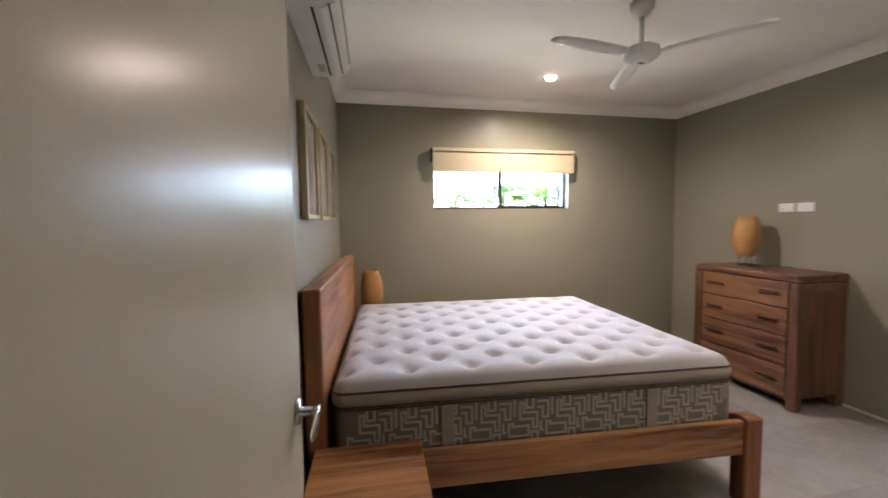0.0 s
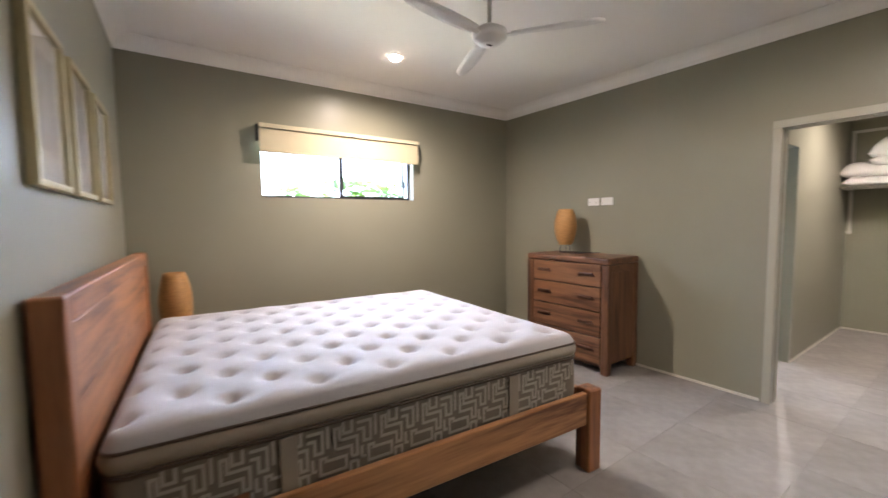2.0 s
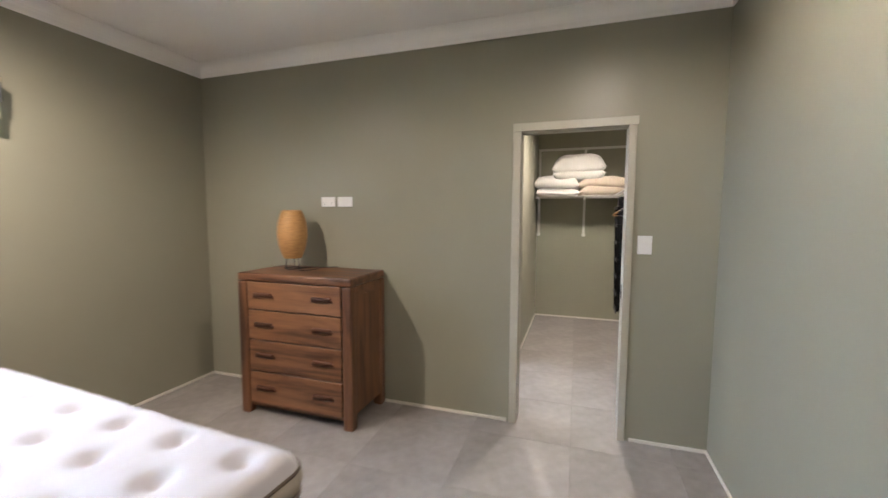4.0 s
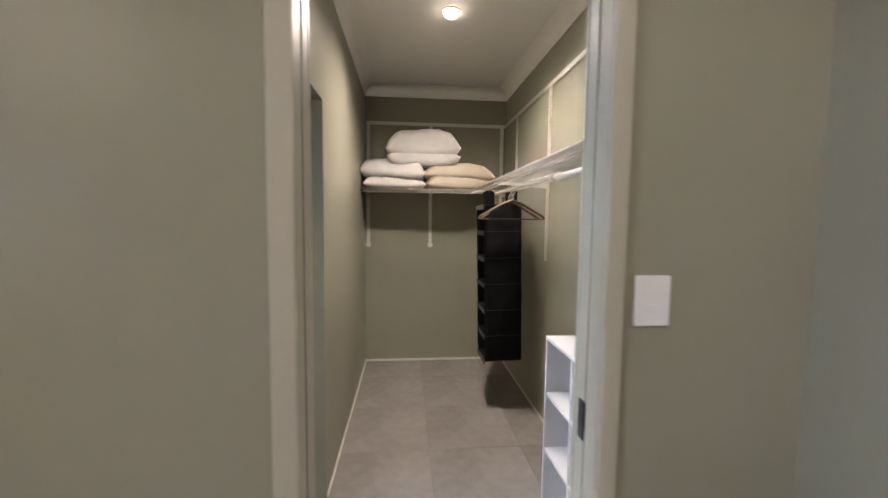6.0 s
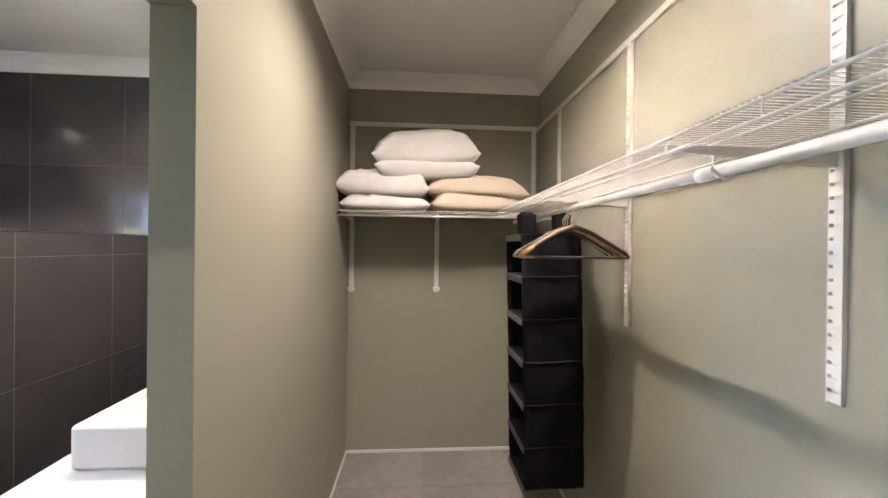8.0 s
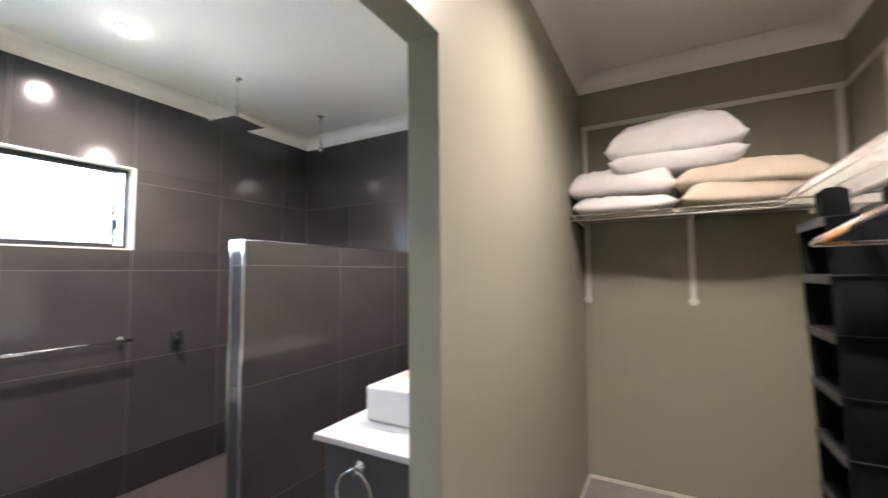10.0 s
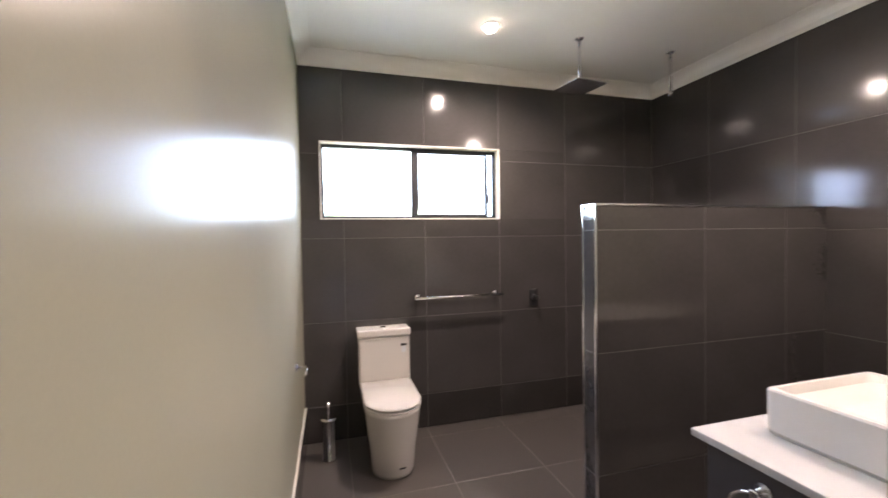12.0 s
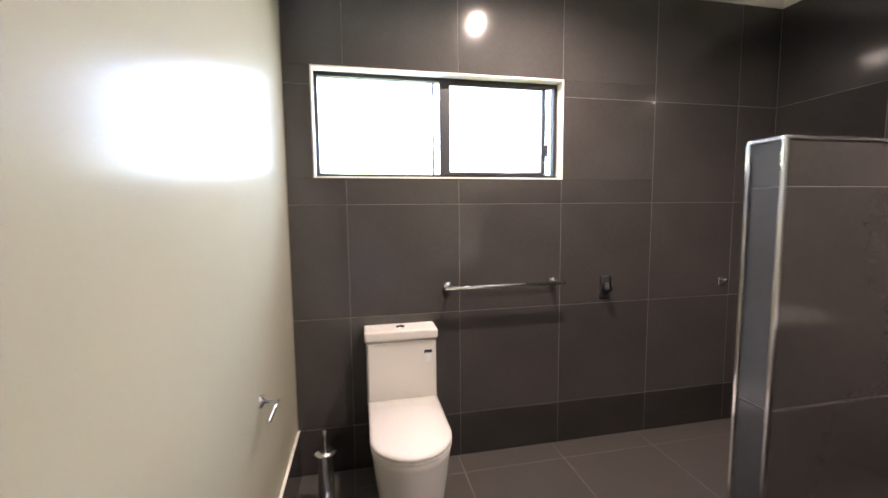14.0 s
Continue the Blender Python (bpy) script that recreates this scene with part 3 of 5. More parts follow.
fan = thing("ceiling_fan", "white three-blade ceiling fan on a short rod", "ceiling fan", pose(1.815, 2.463, CEIL))
part("canopy", lathe([(0.012, -0.085), (0.040, -0.078), (0.062, -0.045), (0.066, 0.0)], 32), PLASTIC, fan, "", True)
part("rod", tube([(0, 0, -0.08), (0, 0, -0.25)], 0.0125, sides=16), PLASTIC, fan, "", True)
part("collar", lathe([(0.022, -0.238), (0.024, -0.244), (0.024, -0.252), (0.018, -0.256)], 24), BLACK, fan, "dark collar ring", True)
part("motor_housing", lathe([(0.02, -0.248), (0.075, -0.252), (0.100, -0.268), (0.102, -0.300), (0.090, -0.318), (0.060, -0.328), (0.058, -0.338), (0.02, -0.342)], 40), PLASTIC, fan, "", True)
part("badge", box(-0.02, 0.02, -0.008, 0.008, -0.3445, -0.341, 0.001, 1), GREY_F, fan, "small grey maker's badge")
for ang in (188, 308, 68):
    bl = bmesh.new()
    rows = []
    for i in range(13):
        r = 0.13 + i * 0.0405
        w = 0.034 + 0.012 * math.sin(i / 12 * 3.0) - (0.012 if i == 12 else 0)
        tw = 0.20 - 0.012 * i
        rows.append([Vector((r + (0.012 if abs(c) < 0.5 and i == 12 else 0), w * c, -0.292 + w * c * tw - 0.006 * (1 - c * c))) for c in (-1, -0.4, 0.4, 1)])
    top = [[bl.verts.new(v + Vector((0, 0, 0.0035))) for v in r] for r in rows]
    bot = [[bl.verts.new(v - Vector((0, 0, 0.0035))) for v in r] for r in rows]
    for i in range(12):
        for k in range(3):
            bl.faces.new((top[i][k], top[i + 1][k], top[i + 1][k + 1], top[i][k + 1]))
            bl.faces.new((bot[i][k], bot[i][k + 1], bot[i + 1][k + 1], bot[i + 1][k]))
        bl.faces.new((top[i][0], bot[i][0], bot[i + 1][0], top[i + 1][0]))
        bl.faces.new((top[i][3], top[i + 1][3], bot[i + 1][3], bot[i][3]))
    for k in range(3):
        bl.faces.new((top[0][k], top[0][k + 1], bot[0][k + 1], bot[0][k]))
        bl.faces.new((top[12][k], bot[12][k], bot[12][k + 1], top[12][k + 1]))
    b = part("blade", bl, PLASTIC, fan, "", True, pose(0, 0, 0, 0, 0, ang))
    part("blade_bracket", box(0.085, 0.165, -0.018, 0.018, -0.302, -0.294, 0.003), PLASTIC, b)

# split air conditioner on the west wall
ac = thing("air_conditioner", "white wall-mounted split air conditioner, louvre open", "air conditioner", on_west(2.425, 2.36))
prof = [(0.002, 0.0), (0.128, 0.0), (0.190, 0.030), (0.208, 0.065), (0.212, 0.20), (0.20, 0.245), (0.17, 0.255), (0.002, 0.255)]
bm = bmesh.new()
e0 = [bm.verts.new((x, -0.425, z)) for x, z in prof]
e1 = [bm.verts.new((x, 0.425, z)) for x, z in prof]
for i in range(len(prof)):
    j = (i + 1) % len(prof)
    bm.faces.new((e0[i], e0[j], e1[j], e1[i]))
bm.faces.new(e0)
bm.faces.new(e1)
bmesh.ops.bevel(bm, geom=[e for e in bm.edges if abs(e.verts[0].co.y) > 0.4 and abs(e.verts[1].co.y - e.verts[0].co.y) < 0.01], offset=0.012, segments=3, affect="EDGES")
part("body", bm, PLASTIC, ac)
# no recess is cut: a dark strip on the underside paints its shade
part("outlet", box(0.098, 0.109, -0.37, 0.375, -0.002, 0.004), GAP_SHADE, ac, "dark strip painted for the shaded air outlet")
part("louvre", box(0.0, 0.034, -0.372, 0.377, -0.006, -0.001, 0.002), PLASTIC, ac, "white swing louvre", False, pose(0.134, 0, 0.0, 0, -24, 0))
part("vane", box(0.110, 0.1335, -0.37, 0.375, -0.005, -0.001, 0.0015), PLASTIC, ac, "white fixed vane")
# grey strip painting the shade between the two louvres
part("louvre_gap_shade", box(-0.004, 0.008, -0.372, 0.377, -0.004, 0.0), GREY_F, ac, "", False, pose(0.166, 0, 0.014, 0, -26, 0))
part("louvre", box(0.0, 0.028, -0.372, 0.377, -0.006, -0.001, 0.002), PLASTIC, ac, "white swing louvre", False, pose(0.171, 0, 0.018, 0, -28, 0))
part("seam", box(0.2095, 0.2135, -0.42, 0.42, 0.083, 0.086), GREY_F, ac, "front panel seam")
part("rating_label", box(0.05, 0.085, 0.22, 0.33, -0.0012, 0.0), LABEL_G, ac, "small grey rating label")

# three framed prints on the west wall
first = None
for y in (2.46, 2.98, 3.49):
    if first:
        copy_thing(first, on_west(y, 1.525, 0.002))
        continue
    first = thing("framed_print", "pale abstract print in a thin gilt frame", "picture", on_west(y, 1.525, 0.002), "prints above the bed")
    W_, H_, d_ = 0.205, 0.53, 0.032
    part("frame_bar", box(0, d_, -W_, -W_ + 0.022, 0, H_, 0.003), BRASS, first)
    part("frame_bar", box(0, d_, W_ - 0.022, W_, 0, H_, 0.003), BRASS, first)
    part("frame_bar", box(0, d_, -W_ + 0.022, W_ - 0.022, 0, 0.022, 0.003), BRASS, first)
    part("frame_bar", box(0, d_, -W_ + 0.022, W_ - 0.022, H_ - 0.022, H_, 0.003), BRASS, first)
    part("mount", box(0.002, 0.014, -W_ + 0.022, W_ - 0.022, 0.022, H_ - 0.022), MATBOARD, first, "cream mount board")
    part("glazing", box(0.018, 0.020, -W_ + 0.022, W_ - 0.022, 0.022, H_ - 0.022), GLASS, first, "clear picture glass").visible_shadow = False
    part("print", box(0.014, 0.0155, -0.10, 0.10, 0.12, 0.42), ARTPAPER, first, "soft grey-brown abstract print")

# ---- bed ----
BED = pose(2.020, 2.006, 0, 0, 0, -4.33)       # foot, near corner of the mattress; -x runs to the head, y across
HEAD = 2.025                    # length inside the frame
BL, BWD = 2.055, 1.79           # mattress
bed = thing("bed_frame", "acacia timber bed frame with solid headboard and square posts", "bed", BED)
part("side_rail", box(-HEAD - 0.02, 0.045, -0.052, -0.018, 0.275, 0.455, 0.005), ACACIA_X, bed)
part("side_rail", box(-HEAD - 0.02, 0.045, BWD + 0.018, BWD + 0.052, 0.275, 0.455, 0.005), ACACIA_X, bed)
part("foot_rail", box(0.055, 0.09, 0.03, BWD - 0.03, 0.275, 0.455, 0.005), ACACIA_Y, bed)
for y in (-0.07, BWD - 0.03):
    part("foot_post", box(0.045, 0.145, y, y + 0.10, 0, 0.47, 0.012, 3), ACACIA_Z, bed)
for y in (-0.065, BWD - 0.025):
    part("head_post", box(-HEAD - 0.10, -HEAD - 0.02, y, y + 0.09, 0, 1.223, 0.010, 3), ACACIA_Z, bed)
part("top_rail", box(-HEAD - 0.098, -HEAD - 0.022, 0.0255, BWD - 0.0255, 1.136, 1.221, 0.008, 3), ACACIA_Y, bed)
for z0, z1 in ((0.40, 0.645), (0.648, 0.89), (0.893, 1.134)):
    part("headboard_plank", box(-HEAD - 0.090, -HEAD - 0.028, 0.0255, BWD - 0.0255, z0, z1, 0.004), ACACIA_Y, bed)
for i in range(12):
    x = -HEAD + 0.07 + i * 0.168
    part("slat", box(x, x + 0.075, -0.016, BWD + 0.016, 0.355, 0.372, 0.003), ACACIA_Y, bed)
part("centre_beam", box(-HEAD, 0.05, BWD / 2 - 0.03, BWD / 2 + 0.03, 0.29, 0.354, 0.004), ACACIA_X, bed)
for x in (-1.45, -0.5):
    part("centre_leg", box(x - 0.03, x + 0.03, BWD / 2 - 0.03, BWD / 2 + 0.03, 0, 0.289, 0.004), ACACIA_Z, bed)

mattress = thing("mattress", "tufted white pillow-top mattress, unmade, patterned taupe border", "mattress", BED @ pose(0.035, 0, 0.373))


def rounded(u, v, r):
    """Distance inside the rounded rectangle of the mattress."""
    dx, dy = min(u, BL - u), min(v, BWD - v)
    if dx < r and dy < r:
        return r - math.hypot(r - dx, r - dy)
    return min(dx, dy)


def outline(r, inset, n=8):
    pts = []
    for cx, cy, a0 in ((-r, r, -90), (-r, BWD - r, 0), (-BL + r, BWD - r, 90), (-BL + r, r, 180)):
        for k in range(n + 1):
            a = radians(a0 + 90 * k / n)
            pts.append((cx + (r - inset) * math.cos(a), cy + (r - inset) * math.sin(a)))
    return pts


# top panel with deep staggered tufts
top = bmesh.new()
NU, NV = 110, 98
tufts = []
for k in range(12):
    for j in range(8):
        tufts.append((0.10 + 0.16 * (k % 2) + 0.315 * j - 0.06, 0.13 + 0.138 * k))
grid = []
for i in range(NU + 1):
    row = []
    for j in range(NV + 1):
        u, v = BL * i / NU, BWD * j / NV
        cu, cv = abs(u - BL / 2) / (BL / 2), abs(v - BWD / 2) / (BWD / 2)
        # squeeze the grid's corners on to the rounded outline
        uu, vv = u, v
        r = 0.06
        dx, dy = min(u, BL - u), min(v, BWD - v)
        if dx < r and dy < r:
            a, b = r - dx, r - dy
            m = max(a, b)
            L_ = math.hypot(a, b)
            if L_ > 0:
                f = m / L_
                a, b = a * f, b * f
                uu = r - a if u < BL / 2 else BL - (r - a)
                vv = r - b if v < BWD / 2 else BWD - (r - b)
        d = max(0.0, rounded(uu, vv, r))
        e = min(1.0, d / 0.11)
        z = 0.358 + 0.062 * math.sqrt(max(0, 1 - (1 - e) ** 2))
        for tu, tv in tufts:
            q = (uu - tu) ** 2 + (vv - tv) ** 2
            if q < 0.05:
                z -= 0.036 * math.exp(-q / 0.0014) * min(1, d / 0.05) + 0.010 * math.exp(-q / 0.010) * e
        z += 0.004 * noise.noise((uu * 3, vv * 3, 0.3)) + 0.0015 * noise.noise((uu * 14, vv * 14, 1.3))
        row.append(top.verts.new((uu - BL, vv, z)))
    grid.append(row)
for i in range(NU):
    for j in range(NV):
        top.faces.new((grid[i][j], grid[i + 1][j], grid[i + 1][j + 1], grid[i][j + 1]))
part("tufted_top", top, KNIT, mattress, "white quilted knit top with deep tufts", True)


def band(z0, z1, bulge, inset=0.0):
    bm = bmesh.new()
    rings = []
    for k in range(7):
        f = k / 6
        o = inset - bulge * math.sin(math.pi * f)
        rings.append([bm.verts.new((x, y, z0 + (z1 - z0) * f)) for x, y in outline(0.06, o)])
    n = len(rings[0])
    for q, s in zip(rings, rings[1:]):
        for k in range(n):
            bm.faces.new((q[k], q[(k + 1) % n], s[(k + 1) % n], s[k]))
    return bm


def cord(z, r, inset):
    pts = [(x, y, z) for x, y in outline(0.06, inset)]
    return tube(pts + [pts[0]], r, sides=6, caps=False)


part("gusset", band(0.292, 0.356, 0.010, 0.002), TAUPE, mattress, "smooth taupe pillow-top side band", True)
part("piping", cord(0.357, 0.0055, 0.0), TAUPE_D, mattress, "dark brown piping", True)
part("piping", cord(0.289, 0.005, 0.001), TAUPE_D, mattress, "dark brown piping", True)
part("piping", cord(0.277, 0.005, 0.001), TAUPE_D, mattress, "dark brown piping", True)
border = part("border", band(0.0, 0.276, 0.006, 0.004), TAUPE_B, mattress, "taupe woven border", True)
MEANDER = (((.18, 1.0), (.18, .80), (.36, .80), (.36, 1.0)),
           ((.0, .52), (.0, .93), (.10, .93), (.10, .68), (.47, .68), (.47, .30), (.35, .30), (.35, .52), (.0, .52)),
           ((.50, .94), (.77, .94), (.77, .54), (.62, .54), (.62, .80), (.50, .80)),
           ((-.30, .11), (-.30, .42), (-.19, .42), (-.19, .35), (.23, .35), (.23, .11), (-.30, .11)),
           ((.32, .0), (.32, .19), (.48, .19), (.48, .0)),
           ((.88, 1.0), (.88, .62)), ((.57, .42), (.57, .22), (.62, .22)))


def key_cell(w, h, r):
    bm = bmesh.new()
    for line in MEANDER:
        for (a, b), (c, d) in zip(line, line[1:]):
            box(min(a, c) * w - r, max(a, c) * w + r, -0.0012, 0.0, min(b, d) * h - r, max(b, d) * h + r, 0, 1, bm)
    return bm


cell = tidy(key_cell(0.186, 0.20, 0.0058), "woven_key", KEYLINE)
for k in range(10):
    o = new("woven_key", cell)
    o.parent = border
    o.matrix_basis = pose(-1.935 + 0.19 * k, -0.0035, 0.066)
for k in range(9):
    o = new("woven_key", cell)
    o.parent = border
    o.matrix_basis = pose(0.0035, 0.13 + 0.178 * k, 0.066, 0, 0, 90)
for x in (-1.53, -0.48):
    part("side_handle", box(x - 0.030, x + 0.030, -0.0125, -0.004, 0.06, 0.272, 0.003), TAUPE, border, "plain taupe fabric handle strap")

# ---- bedside tables ----
def bedside(m, label):
    t = thing("bedside_table", label, "bedside table", m, "pair of bedside tables")
    part("top", box(-0.23, 0.23, -0.225, 0.225, 0.485, 0.52, 0.006), ACACIA_X, t)
    for x in (-0.23, 0.175):
        for y in (-0.225, 0.17):
            part("leg", box(x, x + 0.055, y, y + 0.055, 0, 0.484, 0.006), ACACIA_Z, t)
    part("body", box(-0.215, 0.205, -0.205, 0.205, 0.16, 0.478, 0.003), ACACIA_X, t)
    for z0, z1 in ((0.175, 0.32), (0.327, 0.47)):
        dr = part("drawer", box(0.206, 0.222, -0.165, 0.165, z0, z1, 0.004), DRAWER_Y, t)
        part("handle", box(0.222, 0.238, -0.05, 0.05, (z0 + z1) / 2 - 0.01, (z0 + z1) / 2 + 0.01, 0.005), HANDLE_W, dr, "dark wooden bar handle")
    return t


near_table = bedside(pose(0.152, 1.868, 0, 0, 0, WEST_TURN), "acacia timber bedside table beside the bed, bare top")
bedside(pose(0.24, 4.20, 0, 0, 0, -1.5), "acacia timber bedside table with an amber lamp")


def egg_lamp(m, label, w, h, foot):
    """A woven egg-shaped shade, open at the top, on a small dark wire stand."""
    t = thing("table_lamp", label, "table lamp", m, "amber egg lamps")
    prof = []
    for k in range(17):
        f = k / 16
        r = w / 2 * (0.50 + 0.50 * math.sin(math.pi * (0.03 + 0.91 * f)) ** 0.8)
        prof.append((r, foot + (h - foot) * f))
    s = part("shade", lathe(prof + [(prof[-1][0] - 0.006, h - 0.002), (prof[-1][0] - 0.010, h - 0.05)], 40, caps=False), SHADE, t, "woven amber egg-shaped shade", True)
    part("shade_floor", lathe([(0.001, foot + 0.004), (prof[0][0] - 0.002, foot + 0.004)], 32, caps=False), SHADE, s)
    for k in range(3):
        a = radians(30 + 120 * k)
        part("foot", tube([(0.045 * math.cos(a), 0.045 * math.sin(a), foot + 0.004), (0.055 * math.cos(a), 0.055 * math.sin(a), foot * 0.5), (0.062 * math.cos(a), 0.062 * math.sin(a), 0.004)], 0.004), BLACK, t, "thin black metal foot", True)
    part("base_ring", tube([(0.058 * math.cos(radians(15 * k)), 0.058 * math.sin(radians(15 * k)), 0.005) for k in range(25)], 0.004, sides=6, caps=False), BLACK, t, "thin black metal ring", True)
    return t


egg_lamp(pose(3.668, 3.345, 1.061), "amber egg-shaped lamp, unlit, on the chest of drawers", 0.225, 0.455, 0.085)
egg_lamp(pose(0.268, 4.16, 0.521), "amber egg-shaped lamp, unlit, on a bedside table", 0.215, 0.535, 0.07)
flex = thing("lamp_cord", "black lamp cord coiled on the chest top", "cable")
part("cord", tube([(3.668 + 0.10 * math.sin(a / 5.0) + 0.02, 3.24 + 0.075 * math.cos(a / 5.0) - a * 0.0012, 1.0645) for a in range(0, 40)] + [(3.83, 3.10, 1.0645), (3.858, 3.06, 1.0635)], 0.0035, sides=6), BLACK, flex, "", True)

# ---- chest of drawers ----
chest = thing("chest_of_drawers", "reddish acacia chest of four drawers against the wall", "chest of drawers", pose(3.371, 2.655, 0))
CW, CD, CH = 0.950, 0.495, 1.060
part("top", box(0.0, CD, 0.0, CW, CH - 0.06, CH, 0.016, 4), CHEST_Y, chest)
for x in (0.0, CD - 0.07):
    for y in (0.0, CW - 0.075):
        part("post", box(x, x + 0.07, y, y + 0.075, 0, CH - 0.0605, 0.014, 3), CHEST_Z, chest)
for y in (0.010, CW - 0.032):
    part("side_panel", box(0.0695, CD - 0.0695, y, y + 0.022, 0.10, CH - 0.061, 0.002), CHEST_Z, chest)
    part("side_rail", box(0.0695, CD - 0.0695, y - 0.006 if y < 0.1 else y + 0.022, y if y < 0.1 else y + 0.028, CH - 0.13, CH - 0.061, 0.002), CHEST_Y, chest)
part("back_panel", box(CD - 0.02, CD - 0.008, 0.075, CW - 0.075, 0.08, CH - 0.062), CHEST_Z, chest)
part("plinth_rail", box(0.03, 0.05, 0.0755, CW - 0.0755, 0.055, 0.078, 0.002), CHEST_Y, chest)
# solid filler, coloured near-black so the drawer gaps look shaded
part("carcass", box(0.035, CD - 0.021, 0.0755, CW - 0.0755, 0.08, CH - 0.061), GAP_SHADE, chest, "near-black block that paints the shade in the drawer gaps")
for z0, z1 in ((0.088, 0.330), (0.338, 0.565), (0.573, 0.788), (0.796, 0.998)):
    dr = part("drawer", box(0.006, 0.034, 0.084, CW - 0.084, z0, z1, 0.006, 3), DRAWER_Y, chest, "planked acacia drawer front")
    for y in (0.23, CW - 0.23):
        hn = bmesh.new()
        zc = (z0 + z1) / 2 + 0.012
        box(-0.016, 0.004, y - 0.075, y + 0.075, zc - 0.008, zc + 0.012, 0.006, 2, hn)
        box(-0.006, 0.0065, y - 0.085, y + 0.085, zc - 0.022, zc - 0.006, 0.003, 1, hn)
        part("handle", hn, HANDLE_W, dr, "dark wooden scoop handle")


# ---- wall plates ----
def plate(x, y0, y1, z0, z1, label, cat, rockers):
    t = thing(cat.replace(" ", "_"), label, cat)
    part("plate", box(x - 0.010, x - 0.0005, y0, y1, z0, z1, 0.003), PLASTIC, t)
    for q in rockers:
        part("rocker", box(x - 0.0125, x - 0.010, *q, 0.001, 1), PLASTIC, t)
    return t


p1 = plate(EX, 3.087, 3.214, 1.546, 1.623, "white twin power point above the chest", "power point", [(3.105, 3.120, 1.600, 1.612), (3.180, 3.195, 1.600, 1.612)])
for y in (3.115, 3.187):
    for a, dy, dz in ((20, -0.008, 0.0), (-20, 0.008, 0.0), (90, 0.0, -0.014)):
        part("slot", box(-0.0006, 0.0006, -0.001, 0.001, -0.0045, 0.0045), BLACK, p1, "dark socket slot", False, pose(EX - 0.0103, y + dy, 1.578 + dz, a if a != 90 else 0, 0, 0))
plate(EX, 2.933, 3.063, 1.546, 1.623, "blank white wall plate above the chest", "wall plate", [(2.985, 3.011, 1.572, 1.597)])
plate(EX, 0.802, 0.886, 1.240, 1.356, "white light switch beside the wardrobe doorway", "light switch", [(0.832, 0.856, 1.305, 1.325), (0.832, 0.856, 1.27, 1.29)])

# ---- wardrobe room ----
def standard(name, m, z0, z1):
    """A slotted upright: a channel with pairs of slots. Local x points out from the wall."""
    bm = bmesh.new()
    box(0, 0.003, -0.016, 0.016, z0, z1, 0, 1, bm)
    for s in (-1, 1):
        box(0.003, 0.013, s * 0.0145 - 0.0015, s * 0.0145 + 0.0015, z0, z1, 0, 1, bm)
    z = z0
    while z < z1 - 0.02:
        box(0.010, 0.013, -0.013, 0.013, z + 0.003, z + 0.0255, 0, 1, bm)
        z += 0.030
    return bm


track = thing("shelf_track", "white steel hang track along the wardrobe walls", "shelf track")
part("rail", box(CX0 + 0.12, CX1 - 0.002, CY0 + 0.0005, CY0 + 0.012, 2.405, 2.435, 0.002), WIRE, track)
part("rail", box(CX1 - 0.012, CX1 - 0.0005, CY0 + 0.013, CY1 - 0.01, 2.400, 2.432, 0.002), WIRE, track)


def upright(m, bracket, low=True):
    t = thing("shelf_upright", "white slotted shelf upright with a bracket", "shelf upright", m, "wardrobe shelf uprights")
    part("channel", standard("c", None, 1.185, 2.405), WIRE, t)
    br = bmesh.new()
    side = ((0.010, 1.737), (bracket, 1.737), (bracket, 1.724), (0.016, 1.700), (0.010, 1.700))
    a = [br.verts.new((x, -0.005, z)) for x, z in side]
    b = [br.verts.new((x, 0.005, z)) for x, z in side]
    br.faces.new(a)
    br.faces.new(b)
    for i in range(len(side)):
        k = (i + 1) % len(side)
        br.faces.new((a[i], a[k], b[k], b[i]))
    part("bracket", br, WIRE, t, "white steel shelf bracket")
    if low:
        gus = bmesh.new()
        arc = [(0.013, 1.612)] + [(0.013 + 0.085 * (1 - math.cos(radians(k))), 1.612 + 0.098 * math.sin(radians(k))) for k in range(15, 91, 15)] + [(0.013, 1.722)]
        a = [gus.verts.new((x, -0.004, z)) for x, z in arc]
        b = [gus.verts.new((x, 0.004, z)) for x, z in arc]
        gus.faces.new(a)
        gus.faces.new(b)
        for i in range(len(arc)):
            k = (i + 1) % len(arc)
            gus.faces.new((a[i], a[k], b[k], b[i]))
        part("gusset", gus, WIRE, t, "curved bracket gusset")
        part("end_clip", box(0.006, 0.034, -0.026, 0.026, 1.198, 1.224, 0.005), WIRE, t, "white plastic end clip")
    return t


for x in (6.655, 5.806, 4.946, 4.10):
    upright(pose(x, CY0, 0, 0, 0, 90), 0.40, False)
for y in (1.782, 1.16, 0.435):
    upright(pose(CX1, y, 0, 0, 0, 180), 0.43)


